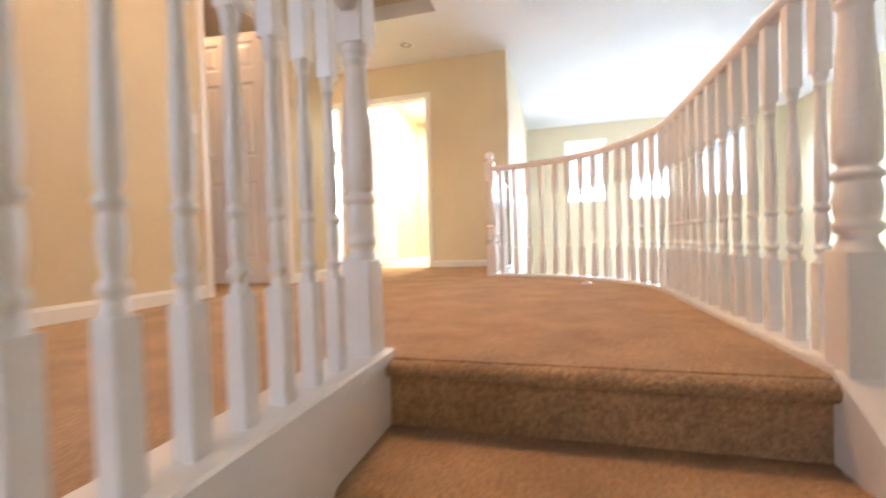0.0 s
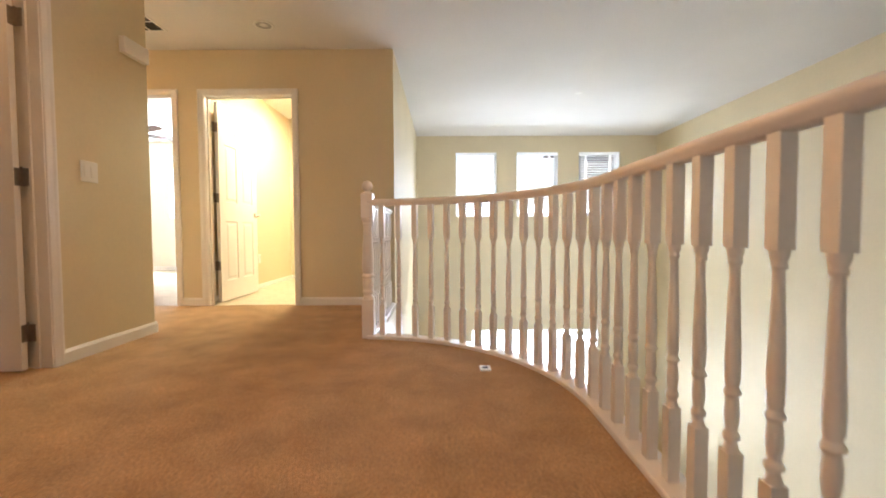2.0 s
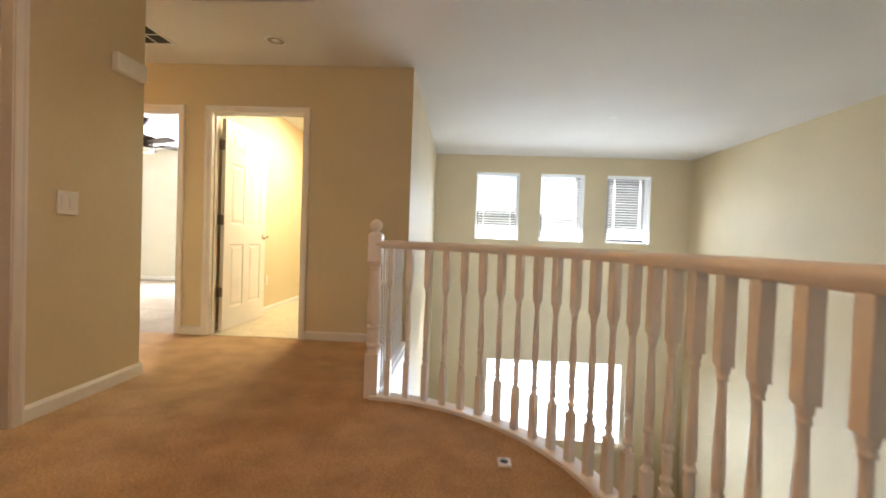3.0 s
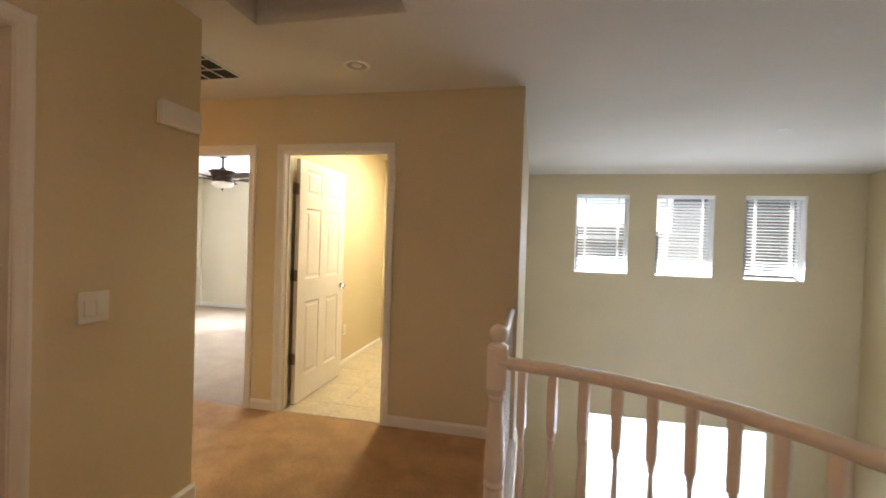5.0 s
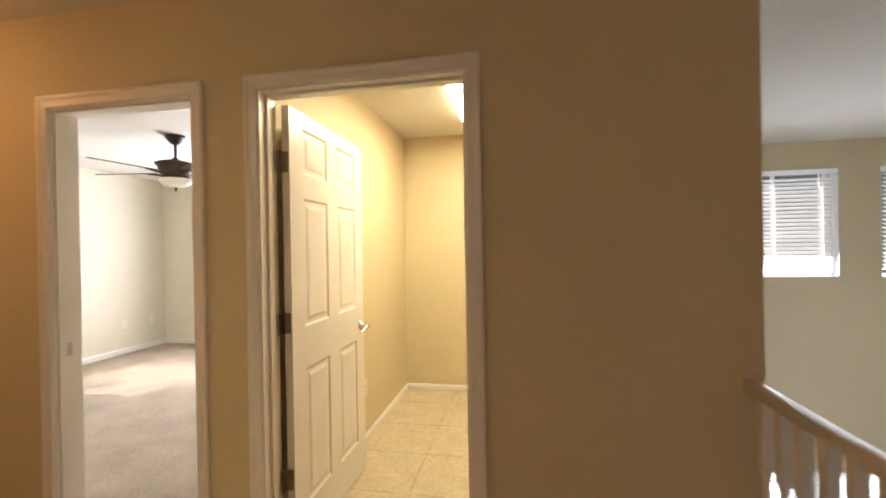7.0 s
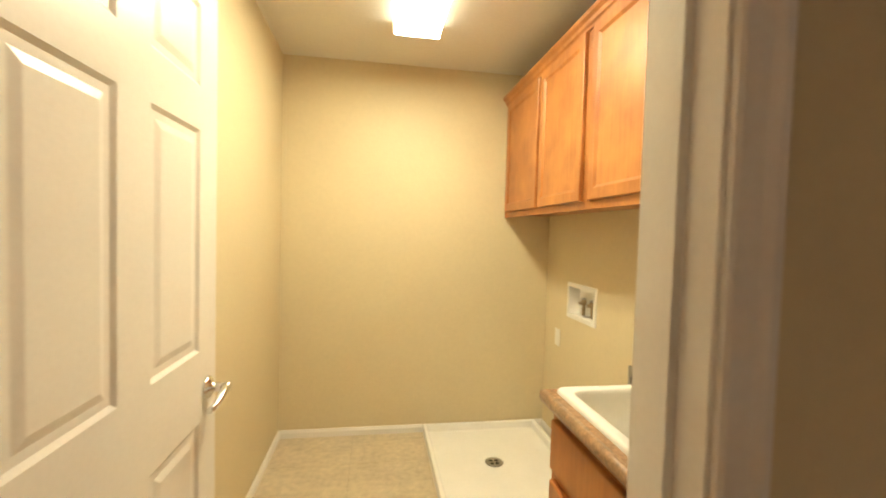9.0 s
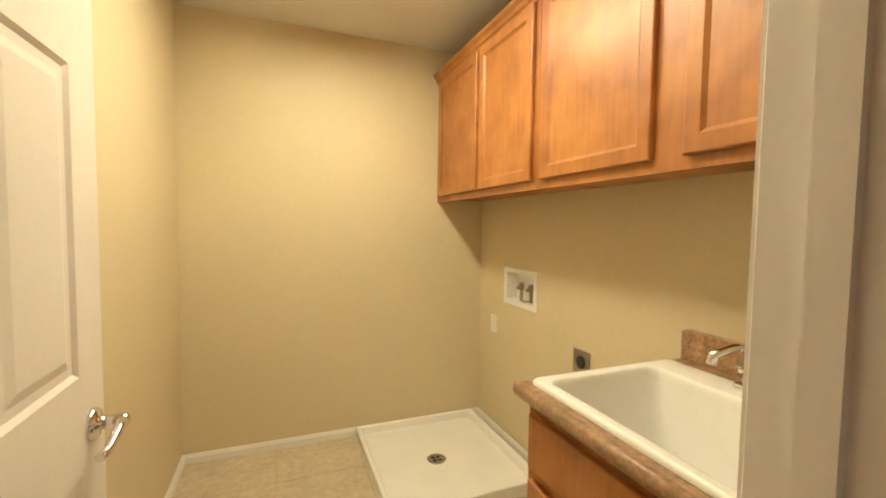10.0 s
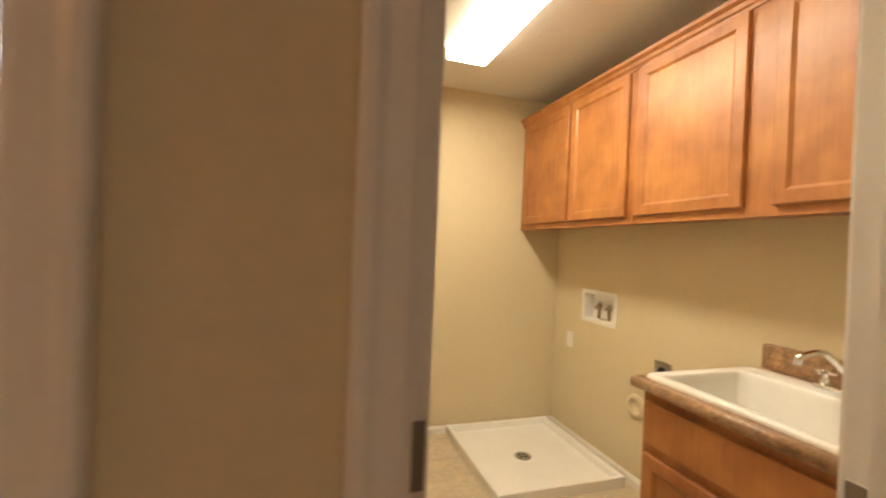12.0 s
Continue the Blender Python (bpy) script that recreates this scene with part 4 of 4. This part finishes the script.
part("drawer_front", boxes((CX - 0.019, CX, CY0 + 0.03, CY1 - 0.022, 0.676, 0.823), bevel=0.004), MAPLE, base)
mid = (CY0 + CY1) / 2
cabinet_door(base, CX - 0.019, CY0 + 0.03, mid - 0.004, 0.115, 0.639)
cabinet_door(base, CX - 0.019, mid + 0.004, CY1 - 0.022, 0.115, 0.639)

wt = thing("worktop", "brown stone-look laminate worktop with backsplash", "worktop")
TX0, TY1, TZ = -1.420, 6.260, 0.893
SX0, SX1, SY0, SY1 = -1.358, -0.885, CY0 + 0.035, 6.212      # sink cut-out
bm = slab("z", TX0 + 0.018, LX, CY0, TY1 - 0.004, TZ - 0.038, TZ, [(SX0, SX1, SY0, SY1)])
part("slab", bm, LAMINATE, wt)
edge = [(0.018, -0.040), (0.004, -0.036), (-0.001, -0.024), (-0.001, -0.010), (0.005, -0.001), (0.018, 0.0)]
bm = sweep(bmesh.new(), [(TX0, TY1, TZ), (TX0, CY0, TZ)], [(-u, h) for u, h in edge])
part("front_edge", bm, LAMINATE, wt)
part("end_strip", boxes((TX0 + 0.018, LX, TY1 - 0.004, TY1, TZ - 0.040, TZ - 0.001)), LAMINATE, wt)
part("backsplash", boxes((LX - 0.042, LX - 0.001, CY0, TY1, TZ, TZ + 0.098), bevel=0.005), LAMINATE, wt)

sk = thing("utility_sink", "deep white enamelled drop-in utility sink", "sink")
bm = bmesh.new()


def round_rect(x0, x1, y0, y1, r, z, n=6):
    out = []
    for cx, cy, a0 in ((x1 - r, y1 - r, 0), (x0 + r, y1 - r, 90), (x0 + r, y0 + r, 180), (x1 - r, y0 + r, 270)):
        for k in range(n + 1):
            a = radians(a0 + 90 * k / n)
            out.append(bm.verts.new((cx + r * math.cos(a), cy + r * math.sin(a), z)))
    return out


rx0, rx1, ry0, ry1 = -1.381, -0.850, CY0 + 0.012, 6.236
ib = (-1.347, -0.963, CY0 + 0.045, 6.194)
rr = [round_rect(rx0, rx1, ry0, ry1, 0.02, TZ + 0.001), round_rect(rx0, rx1, ry0, ry1, 0.02, TZ + 0.010), round_rect(rx0 + 0.006, rx1 - 0.006, ry0 + 0.006, ry1 - 0.006, 0.02, TZ + 0.016),
      round_rect(rx0 + 0.009, rx1 - 0.009, ry0 + 0.009, ry1 - 0.009, 0.02, TZ + 0.0165), round_rect(ib[0] - 0.008, ib[1] + 0.008, ib[2] - 0.008, ib[3] + 0.008, 0.036, TZ + 0.0165),
      round_rect(ib[0] - 0.004, ib[1] + 0.004, ib[2] - 0.004, ib[3] + 0.004, 0.034, TZ + 0.016), round_rect(*ib, 0.032, TZ + 0.013), round_rect(ib[0] + 0.003, ib[1] - 0.003, ib[2] + 0.003, ib[3] - 0.003, 0.032, TZ + 0.004), round_rect(ib[0] + 0.005, ib[1] - 0.005, ib[2] + 0.005, ib[3] - 0.005, 0.034, TZ - 0.012),
      round_rect(ib[0] + 0.03, ib[1] - 0.03, ib[2] + 0.03, ib[3] - 0.03, 0.06, TZ - 0.26), round_rect(ib[0] + 0.07, ib[1] - 0.07, ib[2] + 0.07, ib[3] - 0.07, 0.06, TZ - 0.29)]
for a, b in zip(rr, rr[1:]):
    for i in range(len(a)):
        bm.faces.new((a[i], a[(i + 1) % len(a)], b[(i + 1) % len(a)], b[i])).smooth = True
bm.faces.new(rr[-1])
part("basin", bm, ENAMEL, sk)
bm = bmesh.new()
lathe(bm, [(0.040, TZ - 0.289), (0.042, TZ - 0.285), (0.032, TZ - 0.284), (0.028, TZ - 0.287), (0.001, TZ - 0.287)], 20, -1.19, (ib[2] + ib[3]) / 2)
part("drain", bm, CHROME, sk)

fc = thing("faucet", "chrome two-handle faucet on the sink ledge", "faucet")
fy, fz, fx = 5.880, TZ + 0.016, -0.900
bm = boxes((fx - 0.025, fx + 0.025, fy - 0.10, fy + 0.10, fz, fz + 0.022), bevel=0.007)
lathe(bm, [(0.016, fz + 0.02), (0.015, fz + 0.05), (0.011, fz + 0.056)], 16, fx, fy)
part("base", bm, CHROME, fc)
bm = bmesh.new()
pts = [(fx - 0.165 * u, fy + 0.055 * u, fz + 0.045 + 0.105 * math.sin(min(1.0, u * 1.25 + 0.02) * math.pi * 0.5) - 0.028 * max(0.0, u - 0.55) / 0.45) for u in np.linspace(0, 1, 14)]
pts.append((pts[-1][0] - 0.004, pts[-1][1] + 0.001, pts[-1][2] - 0.024))
part("spout", tube(bm, pts, [0.0105] * 13 + [0.012, 0.012], 12), CHROME, fc)
for s in (-1, 1):
    bm = bmesh.new()
    yy = fy + s * 0.075
    lathe(bm, [(0.018, fz + 0.02), (0.014, fz + 0.034), (0.010, fz + 0.045), (0.012, fz + 0.052), (0.012, fz + 0.066), (0.005, fz + 0.07)], 14, fx, yy)
    tube(bm, [(fx - 0.034, yy, fz + 0.060), (fx, yy, fz + 0.061), (fx + 0.034, yy, fz + 0.060)], 0.006, 8)
    tube(bm, [(fx, yy - 0.034, fz + 0.0602), (fx, yy, fz + 0.0612), (fx, yy + 0.034, fz + 0.0602)], 0.006, 8)
    part("handle", bm, CHROME, fc)

# washer box in the wall
wb = thing("washer_box", "white recessed washer supply box with brass valves", "washer box")
y0, y1, z0, z1 = 7.168, 7.512, 0.866, 1.085
i = 0.026
part("frame", slab("y", y0, y1, LX - 0.009, LX - 0.0005, z0, z1, [(y0 + i, y1 - i, z0 + i, z1 - i)]), PLASTIC, wb)
ya, yb, za, zb = 7.1925, 7.4875, 0.8905, 1.0605
bm = boxes((LX + 0.065, LX + 0.068, ya, yb, za, zb), (LX, LX + 0.065, ya, ya + 0.002, za, zb), (LX, LX + 0.065, yb - 0.002, yb, za, zb), (LX, LX + 0.065, ya + 0.002, yb - 0.002, za, za + 0.002), (LX, LX + 0.065, ya + 0.002, yb - 0.002, zb - 0.002, zb))
part("liner", bm, PLASTIC, wb)
for yy in (7.290, 7.390):
    bm = bmesh.new()
    tube(bm, [(LX + 0.04, yy, za + 0.003), (LX + 0.04, yy, 0.965)], 0.010, 10)
    lathe(bm, [(0.017, 0.960), (0.017, 0.985), (0.012, 0.990)], 12, LX + 0.04, yy)
    tube(bm, [(LX + 0.035, yy, 0.975), (LX + 0.010, yy, 0.968)], 0.010, 10)
    part("valve", bm, BRASS, wb, "brass supply valve")
    bm = bmesh.new()
    box(bm, LX + 0.025, LX + 0.055, yy - 0.006, yy + 0.006, 0.990, 1.002, bevel=0.003, seg=1)
    part("valve_lever", bm, STEEL, wb)
part("drain_opening", lathe(bmesh.new(), [(0.024, za + 0.0025), (0.024, za + 0.006), (0.019, za + 0.006), (0.018, za + 0.003), (0.001, za + 0.0028)], 16, LX + 0.036, 7.340), STUCCO, wb)

# dryer socket
ds = thing("dryer_outlet", "steel plate with a black round dryer socket", "outlet")
part("plate", boxes((LX - 0.006, LX, 6.739, 6.853, 0.649, 0.763), bevel=0.002, seg=1), STEEL, ds)
bm = lathe(bmesh.new(), [(0.030, LX - 0.005), (0.030, LX - 0.010), (0.026, LX - 0.012), (0.001, LX - 0.0115)], 24, 6.796, 0.706, "x")
part("socket", bm, BLACK, ds)

# dryer vent collar
dv = thing("dryer_vent", "round beige-painted dryer vent cover low on the wall", "dryer vent")
bm = lathe(bmesh.new(), [(0.072, LX - 0.001), (0.072, LX - 0.006), (0.058, LX - 0.009), (0.050, LX - 0.014), (0.046, LX - 0.014), (0.046, LX - 0.004), (0.001, LX - 0.003)], 28, 6.977, 0.454, "x")
part("collar", bm, PAINT, dv)

# washer pan
wp = thing("washer_pan", "white plastic washing machine drip pan with drain", "drip pan")
px0, px1, py0, py1, ph = -1.588, -0.790, 6.962, 7.838, 0.062
bm = bmesh.new()
def rect(x0, x1, y0, y1, z):
    return [bm.verts.new(p) for p in ((x0, y0, z), (x1, y0, z), (x1, y1, z), (x0, y1, z))]
rs = [rect(px0, px1, py0, py1, 0.0), rect(px0, px1, py0, py1, ph - 0.004), rect(px0 + 0.004, px1 - 0.004, py0 + 0.004, py1 - 0.004, ph), rect(px0 + 0.020, px1 - 0.020, py0 + 0.020, py1 - 0.020, ph),
      rect(px0 + 0.026, px1 - 0.026, py0 + 0.026, py1 - 0.026, ph - 0.006), rect(px0 + 0.036, px1 - 0.036, py0 + 0.036, py1 - 0.036, 0.020), rect(px0 + 0.050, px1 - 0.050, py0 + 0.050, py1 - 0.050, 0.014)]
for a, b in zip(rs, rs[1:]):
    for k in range(4):
        bm.faces.new((a[k], a[(k + 1) % 4], b[(k + 1) % 4], b[k]))
cv = bm.verts.new((-1.207, 7.405, 0.008))
for k in range(4):
    bm.faces.new((rs[-1][k], rs[-1][(k + 1) % 4], cv))
part("tray", bm, ENAMEL, wp)
bm = bmesh.new()
lathe(bm, [(0.052, 0.008), (0.054, 0.0125), (0.044, 0.0145), (0.040, 0.012), (0.001, 0.012)], 28, -1.207, 7.405)
dr = part("drain", bm, STEEL, wp, "steel strainer drain")
for sx_ in (-1, 1):
    for sy_ in (-1, 1):
        bm = bmesh.new()
        lathe(bm, [(0.012, 0.0122), (0.001, 0.0130)], 8, -1.207 + sx_ * 0.016, 7.405 + sy_ * 0.016)
        part("hole", bm, BLACK, dr)

# ---------------------------------------------------------------- outdoors
setting("ground", slab("z", -60, 60, 9.7, 90, LOW - 0.3, LOW - 0.15), SOIL, "pale dry ground outside the house", "ground")
def house(x0, x1, y0, y1, eave, ridge, label):
    """A plain stucco house with a hipped roof."""
    nb = thing("neighbour_house", label, "house", "houses next door")
    part("wall", slab("x", x0, x1, y0, y1, LOW - 0.15, eave), STUCCO, nb)
    bm = bmesh.new()
    o, ym, k = 0.5, (y0 + y1) / 2, (y1 - y0) / 2
    vs = [bm.verts.new(p) for p in ((x0 - o, y0 - o, eave), (x1 + o, y0 - o, eave), (x1 + o, y1 + o, eave), (x0 - o, y1 + o, eave), (x0 + k, ym, ridge), (x1 - k, ym, ridge))]
    for q in ((0, 1, 5, 4), (1, 2, 5), (2, 3, 4, 5), (3, 0, 4), (3, 2, 1, 0)):
        bm.faces.new([vs[n] for n in q])
    part("roof", bm, ROOF, nb)


house(5.3, 16.0, 14.0, 22.0, 4.4, 6.4, "grey stucco two-storey house with a dark roof")
house(-6.0, 3.6, 14.5, 18.5, 1.72, 2.05, "low grey stucco house with a dark roof")

# ---------------------------------------------------------------- laundry floor tiles
TS = 0.457
tiles = bpy.data.objects["floor_laundry_base"]
cache = {}
ix = [-2.535] + [x for x in (-2.055 + TS * k for k in range(-2, 5)) if -2.50 < x < -0.76] + [LX]
iy = [YN + 0.02] + [y for y in (7.04 + TS * k for k in range(-6, 4)) if YN + 0.06 < y < 7.82] + [7.855]
for xa, xb in zip(ix, ix[1:]):
    for ya, yb in zip(iy, iy[1:]):
        key = (round(xb - xa, 3), round(yb - ya, 3))
        if key not in cache:
            w, h = key[0] / 2 - 0.0012, key[1] / 2 - 0.0012
            bm = bmesh.new()
            box(bm, -w, w, -h, h, -0.004, 0.0, bevel=0.0012, seg=1)
            cache[key] = mesh_of("tile", bm, TILE)
        piece("tile", cache[key], tiles, pose((xa + xb) / 2, (ya + yb) / 2, 0.0))
